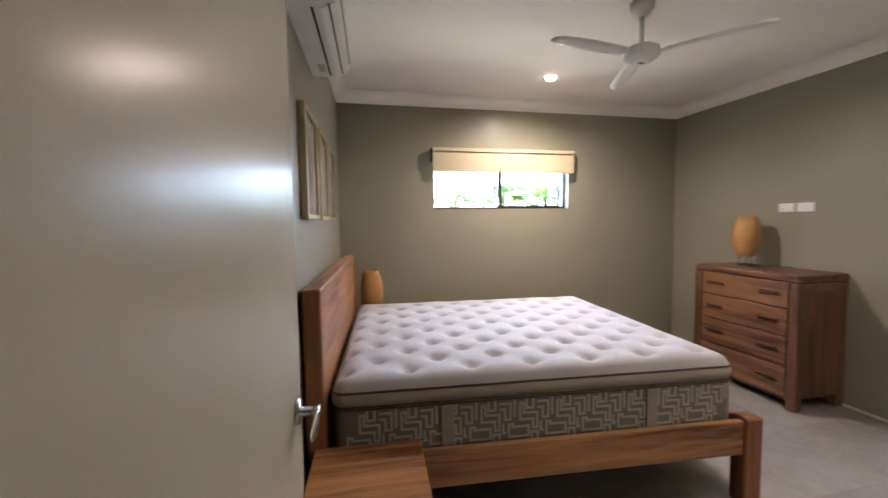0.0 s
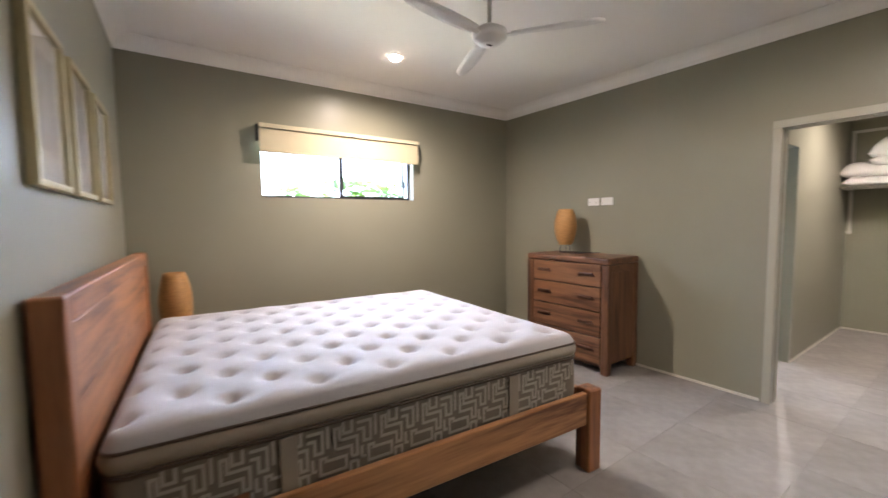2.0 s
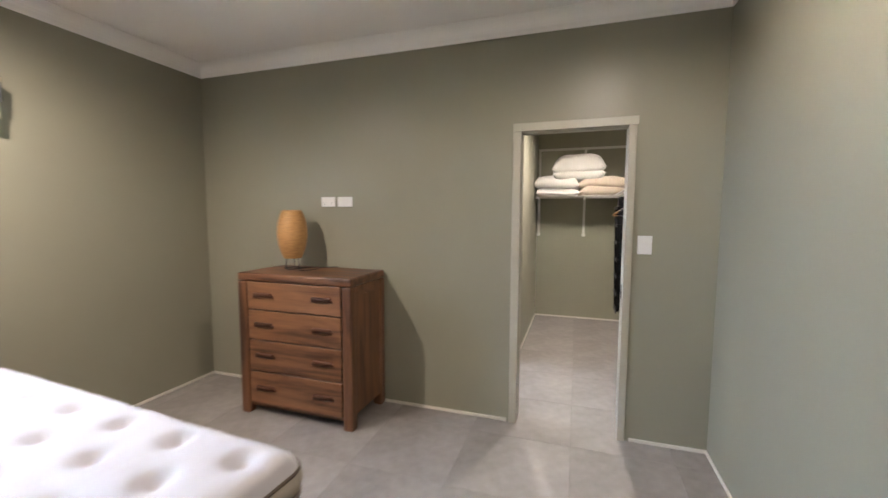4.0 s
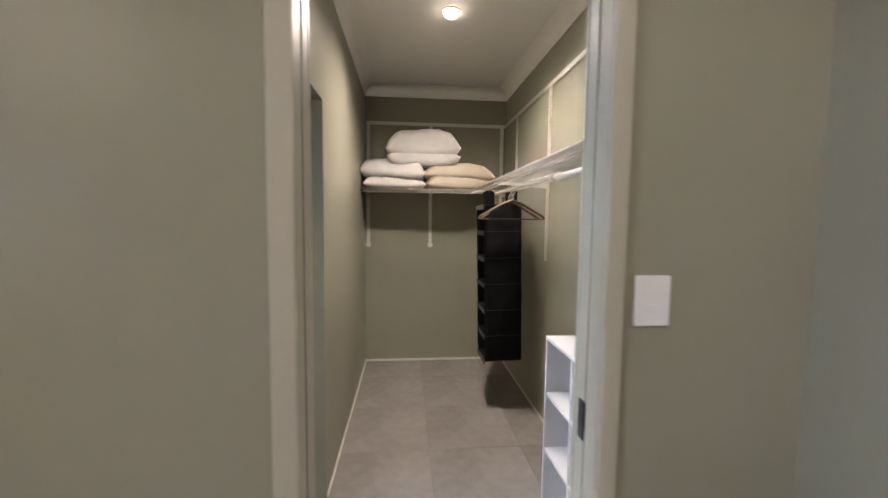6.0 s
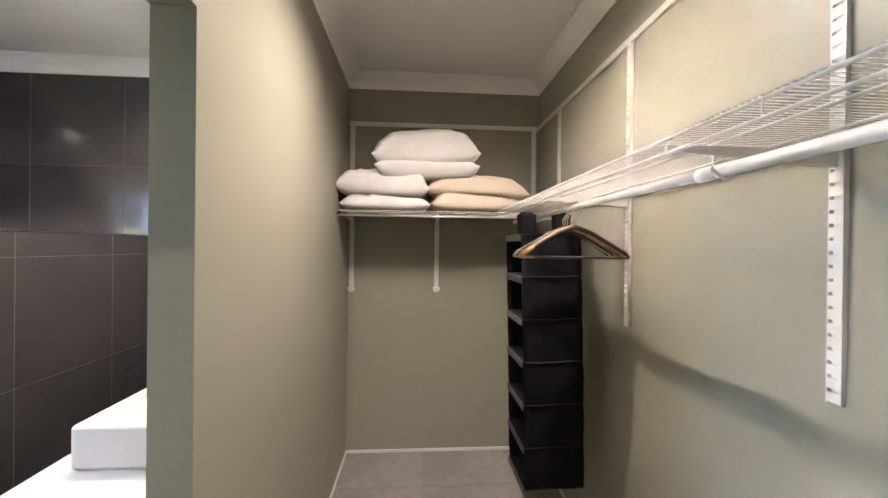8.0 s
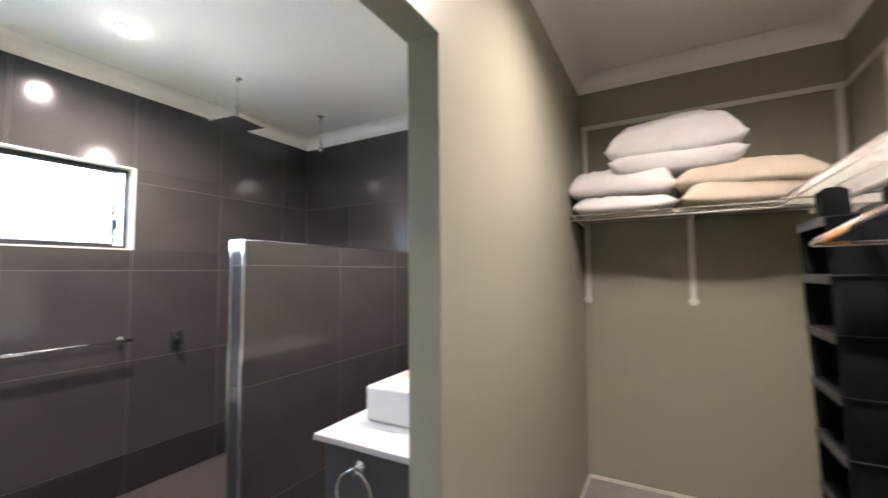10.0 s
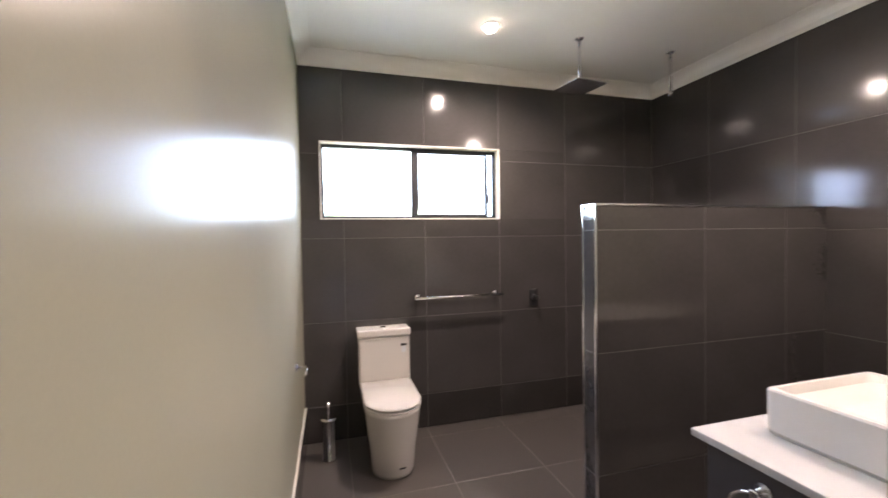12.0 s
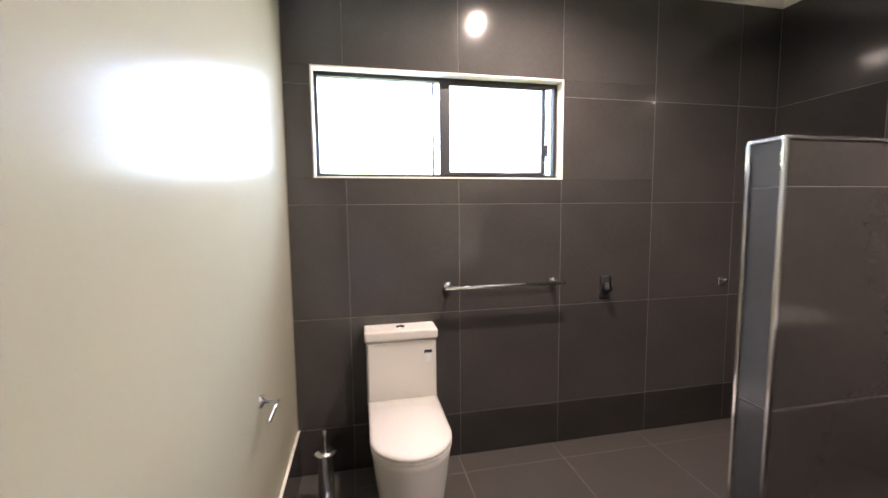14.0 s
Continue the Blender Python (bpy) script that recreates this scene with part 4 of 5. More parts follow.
def wire_shelf(m, length, depth, label):
    """Coated wire shelf: cross wires on long bearers, with a dropped front lip."""
    t = thing("wire_shelf", label, "shelf", m, "wardrobe wire shelves")
    deck = bmesh.new()
    n = int(length / 0.0125)
    for i in range(n + 1):
        x = 0.006 + (length - 0.012) * i / n
        tube([(x, 0.004, 0.006), (x, depth, 0.006)], 0.0010, deck, 4, False)
    tagged(part("wire_deck", deck, WIRE, t), kind="stuff")
    for y in (0.006, depth * 0.36, depth * 0.7, depth):
        part("bearer", tube([(0, y, 0), (length, y, 0)], 0.0038, sides=8), WIRE, t, "", True)
    part("front_lip", tube([(0, depth + 0.003, -0.03), (length, depth + 0.003, -0.03)], 0.0038, sides=8), WIRE, t, "", True)
    for i in range(int(length / 0.32) + 1):
        x = 0.004 + i * 0.32
        part("lip_tie", tube([(x, depth + 0.002, 0), (x, depth + 0.003, -0.03)], 0.002, None, 5), WIRE, t)
    return t


wire_shelf(pose(CX1 - 0.008, CY0 + 0.012, 1.742, 0, 0, 90), CY1 - CY0 - 0.02, 0.435, "white wire shelf holding folded pillows")
wire_shelf(pose(CX0 + 0.06, CY0 + 0.008, 1.742), 6.635 - CX0 - 0.06, 0.405, "empty white wire shelf above the hanging rail")

rod = thing("hanging_rail", "white steel hanging rail below the wire shelf", "hanging rail")
part("rail", tube([(CX0 + 0.06, 0.665, 1.688), (4.99, 0.665, 1.688)], 0.0140, sides=18), WIRE, rod, "", True)
part("rail", tube([(4.99, 0.665, 1.688), (6.75, 0.665, 1.688)], 0.0115, sides=18), WIRE, rod, "", True)
part("joiner", tube([(4.965, 0.665, 1.688), (5.02, 0.665, 1.688)], 0.0160, sides=18), WIRE, rod, "", True)
for x in (6.655, 5.806, 4.946, 4.10):
    part("rail_hook", tube([(x, 0.665, 1.728), (x, 0.690, 1.715), (x, 0.692, 1.688), (x, 0.665, 1.668), (x, 0.642, 1.68)], 0.004, sides=8), WIRE, rod, "", True)


def cushion(w, d, h, seed, sag=0.0, below=0.2, nx=44, ny=44):
    """A soft pillow lying down: flat below, a low seam, domed above, drawn-out corners and folds that run in from them."""
    bm = bmesh.new()
    low, high = below * h, (1 - below) * h
    lay = []
    for s in (1, -1):
        g = []
        for i in range(nx + 1):
            row = []
            for j in range(ny + 1):
                a, b = 2 * i / nx - 1, 2 * j / ny - 1
                u, v = min(1.0, abs(a) / 0.965), min(1.0, abs(b) / 0.972)
                f = ((1 - u ** 4.5) * (1 - v ** 5)) ** (0.47 if s > 0 else 0.30)
                x = w / 2 * a * (1 - 0.10 * (1 - b * b) * a * a)
                y = d / 2 * b * (1 - 0.085 * (1 - a * a) * b * b)
                rim = min(1.0, 4 * (1 - max(abs(a), abs(b))))
                c = noise.noise((x * 5 + seed, y * 5, s)) * 0.020
                fold = abs(noise.noise((x * 6 + y * 3 + seed, y * 5 - x * 3 - seed, s * 0.5)))
                c -= 0.085 * max(0.0, 0.20 - fold) * (0.30 + 0.7 * max(abs(a), abs(b)))
                c += 0.010 * noise.noise((x * 21, y * 17 + seed, s))
                z = low + (high if s > 0 else -low * 0.96) * f + s * 0.0025
                if s > 0:
                    z += c * rim
                z += 0.016 * noise.noise((x * 3.5, y * 3.5 + seed, 9)) * (1 if s > 0 else 0.3) - sag * b * b
                z += 0.012 * (abs(a * b) ** 4)
                row.append((x, y, z))
            g.append(row)
        lay.append(g)
    V = [[[None] * (ny + 1) for _ in range(nx + 1)] for _ in range(2)]
    for i in range(nx + 1):
        for j in range(ny + 1):
            edge = i in (0, nx) or j in (0, ny)
            V[0][i][j] = bm.verts.new(lay[0][i][j])
            V[1][i][j] = V[0][i][j] if edge else bm.verts.new(lay[1][i][j])
    for k in (0, 1):
        for i in range(nx):
            for j in range(ny):
                bm.faces.new((V[k][i][j], V[k][i + 1][j], V[k][i + 1][j + 1], V[k][i][j + 1]))
    return bm


PILLOWS = (((6.865, 1.515, 1.752), (0.45, 0.57, 0.110), (0, 0, 2), LINEN_W, 1, 0.0, "plain white pillow lying flat on the wire shelf"),
           ((6.87, 1.525, 1.838), (0.46, 0.60, 0.185), (2.5, 0, -3), LINEN_W, 2, 0.01, "plain white pillow stacked on another"),
           ((6.865, 0.905, 1.752), (0.45, 0.68, 0.135), (0, 0, 4), LINEN_C, 3, 0.0, "cream pillow lying on the wire shelf"),
           ((6.875, 0.91, 1.855), (0.46, 0.68, 0.145), (2.0, 0, -5), LINEN_C, 4, 0.03, "cream pillow drooping over another"),
           ((6.87, 1.255, 1.945), (0.46, 0.67, 0.150), (-1.0, 0, 3), LINEN_W, 5, 0.0, "white pillow resting across the lower stacks"),
           ((6.88, 1.255, 2.040), (0.48, 0.69, 0.262), (-1.5, 0, 1), LINEN_W, 6, 0.0, "plump white pillow on top of the stack"))
for (x, y, z), (d, w, h), (rx, ry, rz), m_, seed, sag, lab in PILLOWS:
    ob = new("pillow", tidy(cushion(d, w, h, seed * 3.7, sag, 0.48 if seed == 5 else 0.3 if seed == 2 else 0.2), "pillow", m_, True))
    ob.matrix_basis = pose(x, y, z, rx, ry, rz)
    tagged(ob, lab, "pillow", "stacked pillows")


def hanger(x, y, turn, material_, label):
    t = thing("clothes_hanger", label, "clothes hanger", pose(x, y, 1.688, 0, 0, turn), "clothes hangers")
    hook = [(0, 0.018 * math.cos(radians(a)), 0.002 + 0.018 * math.sin(radians(a))) for a in range(-20, 200, 20)]
    part("hook", tube(hook + [(0, -0.014, -0.02), (0, 0.0, -0.045), (0, 0.0, -0.085)], 0.0022, sides=6), CHROME, t, "wire hook", True)
    b = bmesh.new()
    tube([(0, -0.215, -0.205), (0, -0.20, -0.188), (0, -0.06, -0.105), (0, 0, -0.082), (0, 0.06, -0.105), (0, 0.20, -0.188), (0, 0.215, -0.205)], [0.006, 0.008, 0.009, 0.010, 0.009, 0.008, 0.006], b, 8)
    part("shoulder", b, material_, t, "", True)
    part("bar", tube([(0, -0.212, -0.207), (0, 0.212, -0.207)], 0.0045, sides=8), material_, t, "", True)
    return t


HANGW = wood("hanger_wood", srgb(120, 80, 45), srgb(190, 140, 90), 1)
for x, tn, m_, lab in ((5.90, 4, BLACK, "slim black plastic clothes hanger"), (5.865, -3, HANGW, "pale wooden clothes hanger with chrome hook"), (5.93, 8, BLACK, "slim black plastic clothes hanger"), (5.838, 1, HANGW, "pale wooden clothes hanger with chrome hook"), (5.955, -6, STEEL, "thin metal clothes hanger"), (5.815, -7, BLACK, "slim black plastic clothes hanger")):
    hanger(x - 0.095, 0.672, tn, m_, lab)

org = thing("hanging_organiser", "black fabric six-shelf hanging organiser on the rail", "hanging organiser", pose(6.115, 0.672, 1.6, -1.4, 0, 0) @ pose(0, 0, -1.6))
OZ0, OZ1 = 0.40, 1.585
for x, out in ((-0.155, -1), (0.150, 1)):
    sd = bmesh.new()
    g = []
    for i in range(37):
        z = OZ0 + (OZ1 - OZ0) * i / 36
        puff = abs(math.sin(math.pi * i / 6)) ** 0.7
        row = []
        for j in range(11):
            y = -0.122 + 0.277 * j / 10
            crease = 0.006 * noise.noise((y * 9, z * 7, out)) + 0.003 * noise.noise((y * 30, z * 22, out))
            row.append(Vector((x + out * (0.007 * puff * math.sin(math.pi * j / 10) ** 0.5) + crease - 0.008 * math.sin(math.pi * i / 36), y + 0.004 * puff * (1 if j > 5 else -1) * abs(j - 5) / 5, z)))
        g.append(row)
    fr = [[sd.verts.new(v) for v in r] for r in g]
    bk = [[sd.verts.new(v + Vector((0.004, 0, 0))) for v in r] for r in g]
    for i in range(36):
        for j in range(10):
            sd.faces.new((fr[i][j], fr[i][j + 1], fr[i + 1][j + 1], fr[i + 1][j]))
            sd.faces.new((bk[i][j], bk[i][j + 1], bk[i + 1][j + 1], bk[i + 1][j]))
        sd.faces.new((fr[i][0], fr[i + 1][0], bk[i + 1][0], bk[i][0]))
        sd.faces.new((fr[i][10], fr[i + 1][10], bk[i + 1][10], bk[i][10]))
    part("side_panel", sd, FABRIC_B, org, "", True)
part("back_panel", box(-0.15, 0.15, -0.127, -0.121, OZ0, OZ1, 0.001, 1), FABRIC_B, org)
for i in range(7):
    z = OZ0 + (OZ1 - OZ0) * i / 6
    sh = part("shelf", box(-0.152, 0.150, -0.120, 0.158, z - 0.006, z + 0.002, 0.002, 1), FABRIC_B, org)
    part("shelf_edge", box(-0.153, 0.150, 0.157, 0.163, z - 0.030, z + 0.003, 0.002, 1), GREY_F, sh, "grey bound shelf edge")
    part("seam", tube([(-0.160 - 0.008 * math.sin(math.pi * i / 6), y, z + 0.002 * math.sin(y * 30 + i)) for y in (-0.12, -0.06, 0.02, 0.08, 0.155)], 0.0024, sides=6), SEAM_F, sh, "dark grey side seam", True)
for y in (-0.09, 0.09):
    part("strap", box(-0.035, 0.035, y - 0.042, y + 0.042, OZ1, OZ1 + 0.108, 0.010, 2), FABRIC_B, org, "black hook-and-loop strap")
    part("strap_fold", box(-0.034, 0.034, y - 0.034, y + 0.034, OZ1 + 0.070, OZ1 + 0.118, 0.018, 4), FABRIC_B, org)
part("headboard", box(-0.150, 0.148, -0.12, 0.15, OZ1 - 0.003, OZ1 + 0.006, 0.003), FABRIC_B, org)

cube = thing("cube_shelf", "white melamine cube shelf unit, empty, against the wall", "cube shelf", pose(4.042, CY0 + 0.010, 0))
QW, QD, QH = 0.937, 0.277, 0.885
part("top", box(0, QW, 0, QD, QH - 0.016, QH, 0.0015, 1), MELAMINE, cube)
part("bottom", box(0, QW, 0, QD, 0.0, 0.016, 0.0015, 1), MELAMINE, cube)
for x in (0, QW - 0.016):
    part("side", box(x, x + 0.016, 0, QD, 0.0165, QH - 0.0165, 0.0015, 1), MELAMINE, cube)
for k in (1, 2):
    x = 0.016 + (QW - 0.032) * k / 3
    part("divider", box(x - 0.008, x + 0.008, 0.003, QD - 0.002, 0.0165, QH - 0.0165, 0.0015, 1), MELAMINE, cube)
for k in (1, 2):
    z = (QH) * k / 3
    for c in range(3):
        a = 0.016 + (QW - 0.032) * c / 3 + 0.0085
        part("shelf", box(a, a + (QW - 0.032) / 3 - 0.017, 0.003, QD - 0.002, z - 0.008, z + 0.008, 0.0015, 1), MELAMINE, cube)
part("back", box(0.002, QW - 0.002, -0.004, 0.0025, 0.002, QH - 0.002), MELAMINE, cube)

# ---- bathroom ----
part_wall = structure("wall_partition", box(5.4417, BX1 + 0.0005, 3.1657, 3.2653, BF, 1.5763), GROUT_D, "waist-to-shoulder-high tiled shower partition", "partition wall")
trimp = thing("trim_partition", "polished chrome edge trims on the shower partition", "tile trim", kind="structure")
for y in (3.161, 3.259):
    part("edge", box(5.436, 5.448, y, y + 0.011, BF, 1.582, 0.002), CHROME, trimp)
    part("cap_edge", box(5.448, BX1 - 0.001, y, y + 0.011, 1.571, 1.582, 0.002), STEEL, trimp)
part("end_cap", box(5.436, 5.448, 3.172, 3.259, 1.571, 1.582, 0.002), CHROME, trimp)

van = thing("vanity_cabinet", "charcoal vanity cabinet under a white stone top", "vanity", pose(5.258, BY0 + 0.002, BF + 0.010))
VW, VD = 1.55, 0.51
part("body", box(0.02, VW, 0, VD - 0.02, 0.100, 0.847, 0.003), CABINET, van)
part("kick", box(0.06, VW - 0.04, 0.02, VD - 0.07, -0.010, 0.10), GAP_SHADE, van)
part("end_panel", box(0.0, 0.019, 0.004, VD - 0.022, 0.104, 0.846, 0.003), CABINET, van)
ring = thing("towel_ring", "chrome towel ring on the end of the vanity", "towel ring", pose(5.258, BY0 + 0.327, BF + 0.800))
part("rose", lathe([(0.001, 0.0), (0.022, 0.0), (0.022, 0.006), (0.010, 0.009), (0.009, 0.030)], 24), CHROME, ring, "", True, pose(0, 0, 0, 0, -90, 0))
part("clasp", box(-0.040, -0.024, -0.012, 0.012, -0.016, 0.010, 0.004, 2), CHROME, ring)
part("ring", tube([(-0.032 + 0.004 * math.cos(radians(9 * k)), 0.075 * math.sin(radians(9 * k)), -0.080 + 0.075 * math.cos(radians(9 * k))) for k in range(41)], 0.0048, sides=10, caps=False), CHROME, ring, "hanging chrome ring", True)
vtop = new("stone_worktop", tidy(box(5.238, 6.83, BY0 + 0.002, 2.442, 0.8035, 0.8265, 0.003), "vanity_top", STONE_W))
tagged(vtop, "white reconstituted stone vanity top", "worktop")
bas = bmesh.new()


def rect_ring(x0, x1, y0, y1, r, z, bm, n=5):
    vs = []
    for cx, cy, a0 in ((x1 - r, y0 + r, -90), (x1 - r, y1 - r, 0), (x0 + r, y1 - r, 90), (x0 + r, y0 + r, 180)):
        for k in range(n + 1):
            a = radians(a0 + 90 * k / n)
            vs.append(bm.verts.new((cx + r * math.cos(a), cy + r * math.sin(a), z)))
    return vs


rings = [rect_ring(0.008, 0.452, 0.008, 0.392, 0.015, 0.0, bas), rect_ring(0, 0.46, 0, 0.40, 0.018, 0.012, bas), rect_ring(0, 0.46, 0, 0.40, 0.018, 0.128, bas), rect_ring(0.004, 0.456, 0.004, 0.396, 0.016, 0.134, bas),
         rect_ring(0.014, 0.446, 0.014, 0.386, 0.018, 0.134, bas), rect_ring(0.020, 0.440, 0.020, 0.380, 0.025, 0.126, bas), rect_ring(0.030, 0.430, 0.030, 0.370, 0.04, 0.112, bas), rect_ring(0.12, 0.34, 0.11, 0.29, 0.05, 0.098, bas)]
for q, s in zip(rings, rings[1:]):
    for k in range(len(q)):
        bas.faces.new((q[k], q[(k + 1) % len(q)], s[(k + 1) % len(q)], s[k]))
bas.faces.new(rings[0])
bas.faces.new(rings[-1])
basin = thing("vessel_basin", "white rectangular ceramic vessel basin on the vanity", "basin", pose(5.420, 1.955, 0.8268))
part("bowl", bas, CERAMIC, basin)
part("waste", lathe([(0.0005, 0.104), (0.022, 0.103), (0.025, 0.099)], 24, caps=False), CHROME, basin, "chrome waste", True, pose(0.23, 0.20, 0))

# toilet
wc = thing("toilet", "white ceramic back-to-wall toilet with the lid closed", "toilet", pose(4.552, BY1 - 0.004, BF))


def d_shape(w, y0, y1, z, bm, n=20):
    """A D outline: square at the wall, rounded in front."""
    r = w / 2
    pts = [(-r, y0), (r, y0)]
    cy = y1 + r * 1.05
    for k in range(n + 1):
        a = math.pi * k / n
        pts.append((r * math.cos(a), cy - (cy - y1) * math.sin(a)))
    return [bm.verts.new((x, y, z)) for x, y in pts]


def loft(sections, bm=None):
    bm = bm or bmesh.new()
    rg = [d_shape(*s, bm) for s in sections]
    for q, s in zip(rg, rg[1:]):
        for k in range(len(q)):
            bm.faces.new((q[k], q[(k + 1) % len(q)], s[(k + 1) % len(q)], s[k]))
    bm.faces.new(rg[0])
    bm.faces.new(rg[-1])
    return bm


part("pan", loft([(0.262, -0.02, -0.615, 0.0), (0.272, -0.01, -0.628, 0.03), (0.296, 0, -0.640, 0.17), (0.332, 0, -0.668, 0.31), (0.352, 0, -0.682, 0.40), (0.358, 0, -0.688, 0.427)]), CERAMIC, wc, "", True)
part("seat", loft([(0.352, -0.17, -0.683, 0.4285), (0.362, -0.165, -0.692, 0.4350), (0.362, -0.165, -0.692, 0.4430), (0.352, -0.168, -0.684, 0.4460)]), PLASTIC, wc, "", True)
part("lid", loft([(0.354, -0.168, -0.686, 0.4475), (0.364, -0.163, -0.695, 0.4530), (0.362, -0.163, -0.692, 0.4640), (0.34, -0.17, -0.673, 0.4700)]), CERAMIC, wc, "white closed lid", True)
part("cistern", box(-0.185, 0.185, -0.150, 0.0, 0.427, 0.777, 0.016, 4), CERAMIC, wc)
part("cistern_lid", box(-0.193, 0.193, -0.160, 0.0, 0.7775, 0.833, 0.012, 4), CERAMIC, wc)
part("flush_button", lathe([(0.0005, 0.839), (0.020, 0.838), (0.024, 0.834)], 28, caps=False), CHROME, wc, "chrome dual flush button", True, pose(0.0, -0.08, 0))
part("sticker", box(0.118, 0.160, -0.1515, -0.1503, 0.703, 0.719), BLACK, wc, "small black maker's sticker")
part("sticker", box(0.124, 0.155, -0.1513, -0.1503, 0.655, 0.699), material("faint_grey_print", (0.55, 0.58, 0.6), 0.5), wc, "faint grey rating sticker")
part("sticker", box(-0.02, 0.02, -0.0005, 0.001, -0.008, 0.008), BLACK, wc, "small black maker's sticker", False, pose(0.035, -0.632, 0.075, 0, 0, 14) @ pose(0, 0, 0, 90, 0, 0))

brush = thing("toilet_brush", "chrome toilet brush in a tall holder on the floor", "toilet brush", pose(4.155, 4.275, BF))
part("holder", lathe([(0.048, 0.0), (0.050, 0.006), (0.040, 0.012), (0.040, 0.265), (0.042, 0.268), (0.034, 0.268)], 32), CHROME, brush, "", True)
part("lid", lathe([(0.05, 0.2685), (0.051, 0.274), (0.03, 0.281), (0.008, 0.286)], 32), CHROME, brush, "", True)
part("stem", tube([(0, 0, 0.285), (0, 0, 0.36), (0, 0, 0.385)], [0.006, 0.006, 0.009], sides=14), CHROME, brush, "", True)

tp = thing("toilet_roll_holder", "small chrome toilet roll holder, no roll", "toilet roll holder")
part("rose", tube([(CX0, 3.77, 0.735), (CX0 + 0.012, 3.77, 0.735)], 0.022, sides=20), CHROME, tp, "", True)
part("arm", tube([(CX0 + 0.01, 3.77, 0.735), (CX0 + 0.055, 3.77, 0.735), (CX0 + 0.062, 3.763, 0.735), (CX0 + 0.064, 3.75, 0.734), (CX0 + 0.064, 3.63, 0.732)], 0.007, sides=12), CHROME, tp, "", True)

rail = thing("towel_rail", "chrome towel rail, empty, on the tiled wall", "towel rail")
part("bar", tube([(4.805, 4.445, 0.972), (5.525, 4.445, 0.972)], 0.0105, sides=16), CHROME, rail, "", True)
for x in (4.835, 5.48):
    part("post", tube([(x, 4.445, 0.972), (x, BY1 - 0.004, 0.972)], 0.009, sides=14), CHROME, rail, "", True)
    part("rose", tube([(x, BY1 - 0.012, 0.972), (x, BY1 - 0.0005, 0.972)], 0.024, sides=22), CHROME, rail, "", True)
mx = thing("shower_mixer", "dark chrome shower mixer on the tiled wall", "shower mixer")
part("plate", box(5.797, 5.865, BY1 - 0.012, BY1 - 0.0005, 0.850, 0.990, 0.010), BLACK, mx, "dark square cover plate")
part("body", tube([(5.831, BY1 - 0.010, 0.925), (5.831, BY1 - 0.058, 0.925)], 0.024, sides=22), BLACK, mx, "", True)
part("lever", box(5.822, 5.840, BY1 - 0.060, BY1 - 0.050, 0.915, 0.995, 0.003), CHROME, mx, "chrome lever")
# robe hook on the shower wall, separate from the mixer
hk = thing("robe_hook", "small chrome robe hook on the tiled wall", "robe hook")
part("rose", box(6.672, 6.708, BY1 - 0.008, BY1 - 0.0005, 0.89, 0.945, 0.003), CHROME, hk)
part("peg", tube([(6.69, BY1 - 0.008, 0.925), (6.69, BY1 - 0.045, 0.93)], 0.009, sides=14), CHROME, hk, "", True)
part("tip", lathe([(0.001, -0.006), (0.013, -0.004), (0.013, 0.004), (0.001, 0.006)], 18), CHROME, hk, "", True, pose(6.69, BY1 - 0.047, 0.93, 90, 0, 0))


def shower(x, y, drop, head, label):
    t = thing("rain_shower", label, "shower", pose(x, y, CEIL), "ceiling shower heads")
    part("rose", lathe([(0.030, 0.0), (0.030, -0.006), (0.012, -0.009)], 26), CHROME, t, "", True)
    part("arm", tube([(0, 0, -0.008), (0, 0, -drop)], 0.010, sides=16), CHROME, t, "", True)
    part("ball_joint", lathe([(0.010, -drop + 0.01), (0.017, -drop), (0.017, -drop - 0.014), (0.011, -drop - 0.022)], 20), CHROME, t, "", True)
    if head:
        h = part("plate", box(-0.125, 0.125, -0.125, 0.125, -0.009, 0.0, 0.003), STEEL, t, "thin square rain plate", False, pose(0, 0, -drop - 0.022, 0, 0, 8))
        n = bmesh.new()
        for i in range(9):
            for j in range(9):
                box(-0.098 + i * 0.0245, -0.094 + i * 0.0245, -0.098 + j * 0.0245, -0.094 + j * 0.0245, -0.0115, -0.009, 0, 1, n)
        part("nozzles", n, BLACK, h, "rows of small nozzles")


shower(5.85, 3.87, 0.30, True, "square rain shower head on a chrome ceiling arm")
shower(6.63, 3.88, 0.30, False, "bare chrome ceiling shower arm without a plate")

# ---- outside ----
structure("ground", box(-60, 70, OUT, 90, -0.30, -0.15), GRASS, "green lawn outside the windows", "ground")
back = new("backdrop", tidy(box(-140, 150, 34, 34.1, -0.2, 40), "backdrop", glowing("hazy_bright_sky", (0.93, 0.97, 1.0), 2.6)))
tagged(back, "bright hazy white sky beyond the garden", "sky", kind="structure")


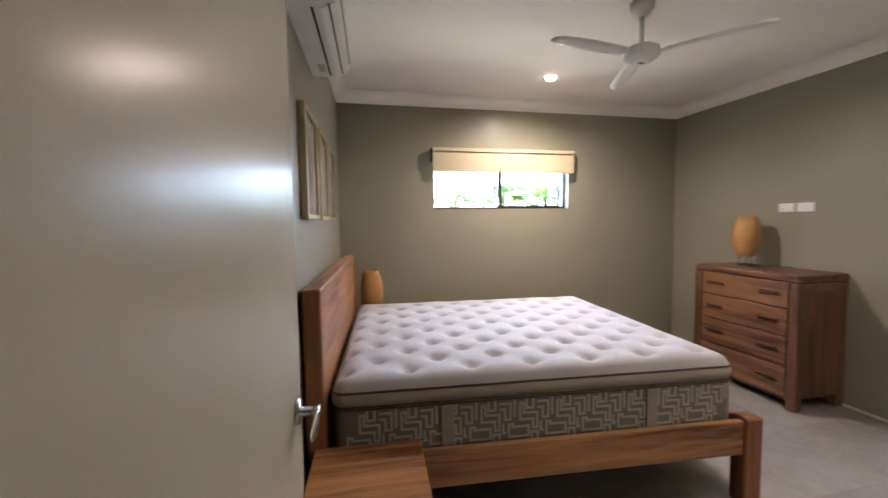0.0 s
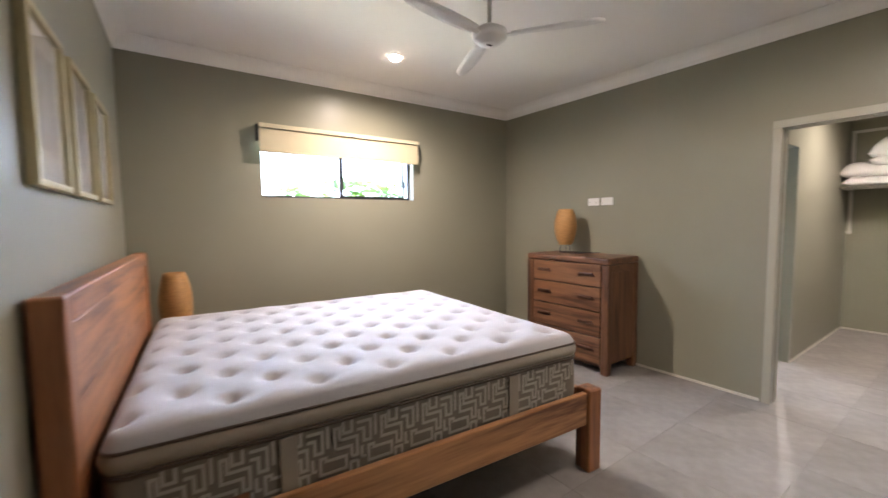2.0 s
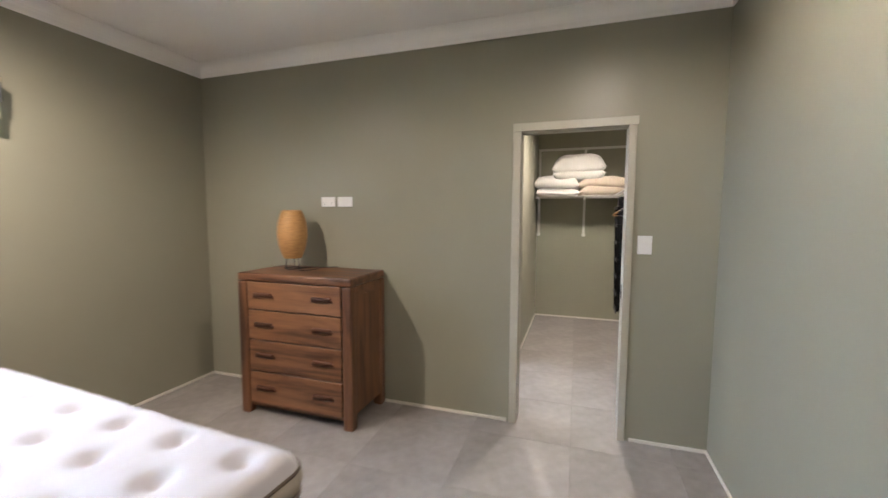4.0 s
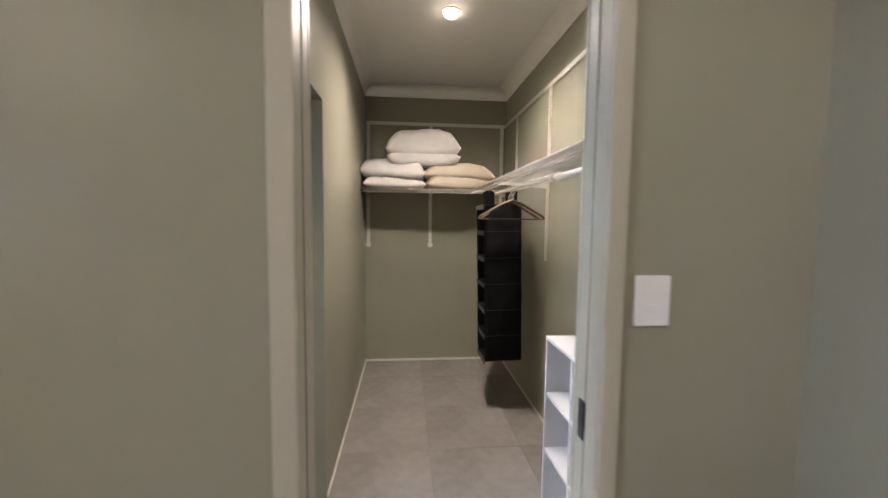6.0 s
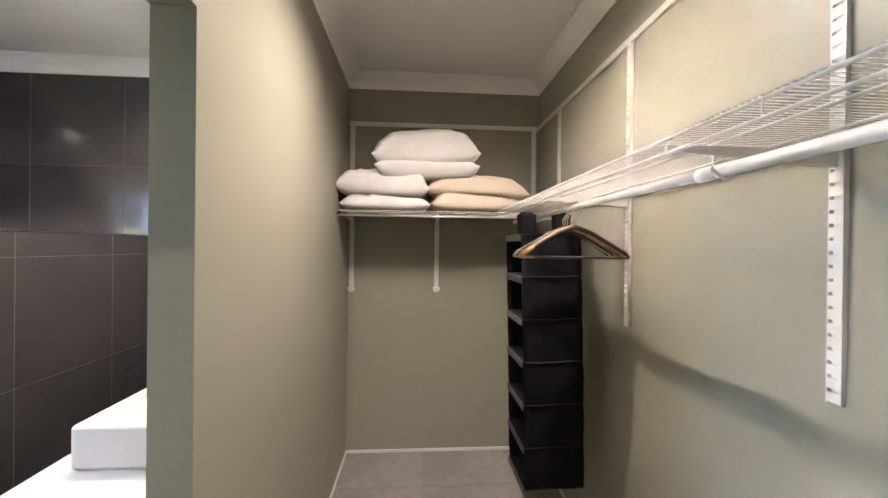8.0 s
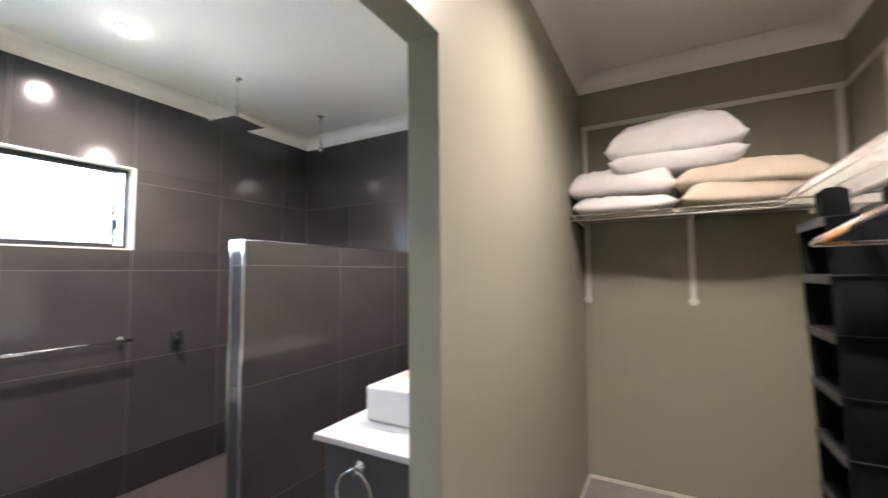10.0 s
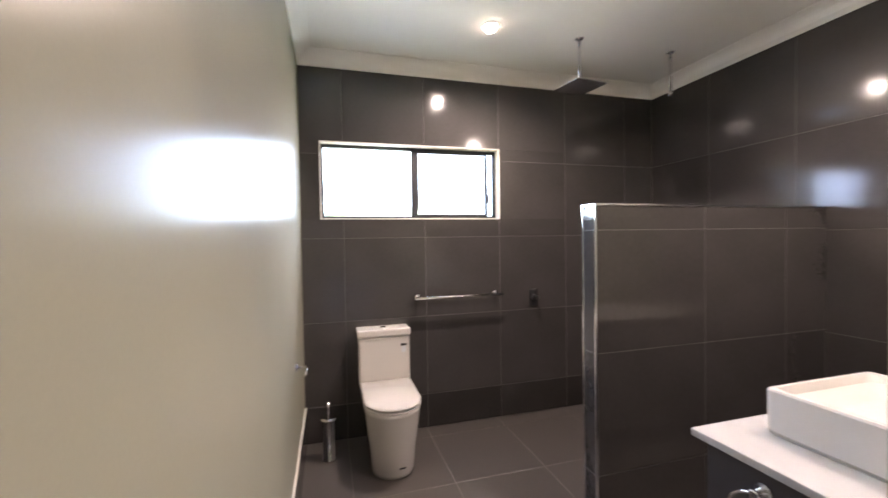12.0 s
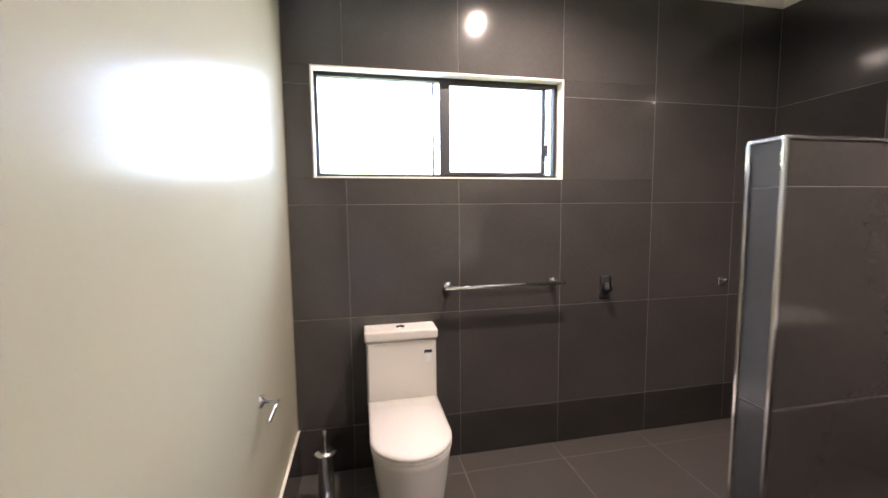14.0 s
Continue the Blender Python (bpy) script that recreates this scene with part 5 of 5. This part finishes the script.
def palm(x, y, h, seed, label):
    rnd = random.Random(seed)
    t = thing("palm", label, "palm", pose(x, y, -0.15), "garden palms")
    part("trunk", tube([(0, 0, 0), (0.04, 0.02, h * 0.4), (0.02, 0.05, h * 0.8)], [0.08, 0.06, 0.05], sides=12), BARK, t, "", True)
    cr = bmesh.new()
    for f in range(15):
        a = rnd.uniform(0, 2 * math.pi)
        up, ln = rnd.uniform(0.1, 1.2), rnd.uniform(0.7, 1.3)
        spine = []
        for k in range(15):
            s = k / 14
            spine.append(Vector((math.cos(a) * ln * s * math.cos(up * 0.5), math.sin(a) * ln * s * math.cos(up * 0.5), h * 0.8 + ln * (math.sin(up) * s - 0.75 * s * s))))
        tube(spine, [0.011 - 0.0006 * k for k in range(15)], cr, 4)
        side = Vector((-math.sin(a), math.cos(a), 0))
        for k in range(2, 15):
            for sg in (-1, 1):
                p = spine[k]
                fw = (spine[k] - spine[k - 1]).normalized()
                l = ln * 0.33 * (1 - abs(k / 14 - 0.5)) * rnd.uniform(0.8, 1.1)
                tip = p + (side * sg * 0.8 + fw * 0.55 + Vector((0, 0, -0.35 + rnd.uniform(-0.1, 0.1)))) * l
                mid = (p + tip) / 2 + Vector((0, 0, 0.04))
                q = fw * 0.036
                v = [cr.verts.new(c) for c in (p - q * 0.5, mid - q, tip, mid + q)]
                cr.faces.new(v)
    part("crown", cr, LEAF, t, "many narrow drooping leaflets")
    return t


palm(2.30, 8.9, 2.60, 3, "feathery green garden palm outside the bedroom")
palm(3.60, 9.4, 2.80, 8, "green garden palm with arching fronds")
palm(4.35, 8.7, 2.70, 21, "yellow-green garden palm beyond the lawn")
palm(1.10, 10.8, 2.20, 33, "green garden palm beyond the lawn")

# ---- tiles, last ----
cache = {}


def tile_mesh(w, h, t, mat_):
    key = (round(w, 3), round(h, 3), mat_.name)
    if key not in cache:
        cache[key] = tidy(box(-w / 2, w / 2, -h / 2, h / 2, -t, 0, 0.0012, 1), "tile", mat_)
    return cache[key]


def cut(rect, hole):
    """The parts of a rectangle outside a hole."""
    x0, x1, y0, y1 = rect
    a, b, c, d = hole
    if a >= x1 or b <= x0 or c >= y1 or d <= y0:
        return [rect]
    out = []
    if c > y0:
        out.append((x0, x1, y0, c))
    if d < y1:
        out.append((x0, x1, d, y1))
    m0, m1 = max(y0, c), min(y1, d)
    if a > x0:
        out.append((x0, a, m0, m1))
    if b < x1:
        out.append((b, x1, m0, m1))
    return out


def tiles(us, vs, m, parent, mat_, hole=None, gap=0.003, t=0.0025):
    for u0, u1 in zip(us, us[1:]):
        for v0, v1 in zip(vs, vs[1:]):
            for a, b, c, d in (cut((u0 + gap / 2, u1 - gap / 2, v0 + gap / 2, v1 - gap / 2), hole) if hole else [(u0 + gap / 2, u1 - gap / 2, v0 + gap / 2, v1 - gap / 2)]):
                if b - a < 0.01 or d - c < 0.01:
                    continue
                o = new("tile", tile_mesh(b - a, d - c, t, mat_))
                o.parent = parent
                o.matrix_basis = m @ pose((a + b) / 2, (c + d) / 2, 0)


HZ = (BF, 0.207, 0.822, 1.437, 2.052, CEIL)
tiles((CX0, 4.29, 4.905, 5.53, 6.148, 6.76, BX1), HZ, pose(0, BY1, 0, 90, 0, 0), bath_north, DARK_T, (TW[0] - 0.006, TW[1] + 0.006, TW[2] - 0.006, TW[3] + 0.006))
tiles((-BY1, -3.94, -3.33, -2.72, -2.11, -BY0), HZ, pose(BX1, 0, 0, 90, 0, -90), bath_east, DARK_T)
tiles((5.45, 6.13, 6.73, BX1), (BF, 0.222, 0.837, 1.45, 1.571), pose(0, 3.1645, 0, 90, 0, 0), part_wall, DARK_T)
tiles((-BX1, -6.73, -6.13, -5.45), (BF, 0.222, 0.837, 1.45, 1.571), pose(0, 3.2665, 0, 90, 0, 180), part_wall, DARK_T)
tiles((-3.259, -3.172), (BF, 0.222, 0.837, 1.45, 1.571), pose(5.4405, 0, 0, 90, 0, -90), part_wall, DARK_T)
tiles((5.45, 6.03, 6.63, BX1), (3.172, 3.259), pose(0, 0, 1.5775), part_wall, DARK_T)
tiles((CX0, 4.29, 4.89, 5.49, 6.09, 6.69, BX1), (BY0 - 0.05, 1.96, 2.56, 3.16, 3.76, 4.36, BY1), pose(0, 0, BF), bath_floor, DARK_F, None, 0.0035)
tiles((-0.30, 0.08, 0.68, 1.28, 1.88, 2.48, 3.08, 3.68, 4.28, 4.88, 5.48, 6.08, 6.68, CX1), (0.29, 0.65, 1.25, 1.905), pose(0, 0, 0), floor, FLOOR_T, None, 0.002)
tiles((-0.30, 0.08, 0.68, 1.28, 1.88, 2.0), (-1.3, -1.15, -0.55, 0.05, 0.29), pose(0, 0, 0), floor, FLOOR_T, None, 0.002)
tiles((-0.30, 0.08, 0.68, 1.28, 1.88, 2.48, 3.08, 3.68, EX + 0.03), (1.905, 2.505, 3.105, 3.705, 4.305, NY + 0.02), pose(0, 0, 0), floor, FLOOR_T, None, 0.002)
skirt = structure("baseboard_bathroom", box(CX0, CX0 + 0.001, BY0, BY1 - 0.001, BF, 0.205), GROUT_D, "charcoal skirting tile below the painted bathroom wall", "skirting")
tiles((BY0, 2.56, 3.16, 3.76, 4.36, BY1 - 0.002), (BF, 0.204), pose(CX0 + 0.0105, 0, 0, 90, 0, 90), skirt, DARK_T, None, 0.0025, 0.008)
cap = structure("trim_skirting_bathroom", box(CX0, CX0 + 0.012, BY0, BY1 - 0.003, 0.205, 0.214, 0.001, 1), BEAD, "white edge trim on the skirting tile", "tile trim")
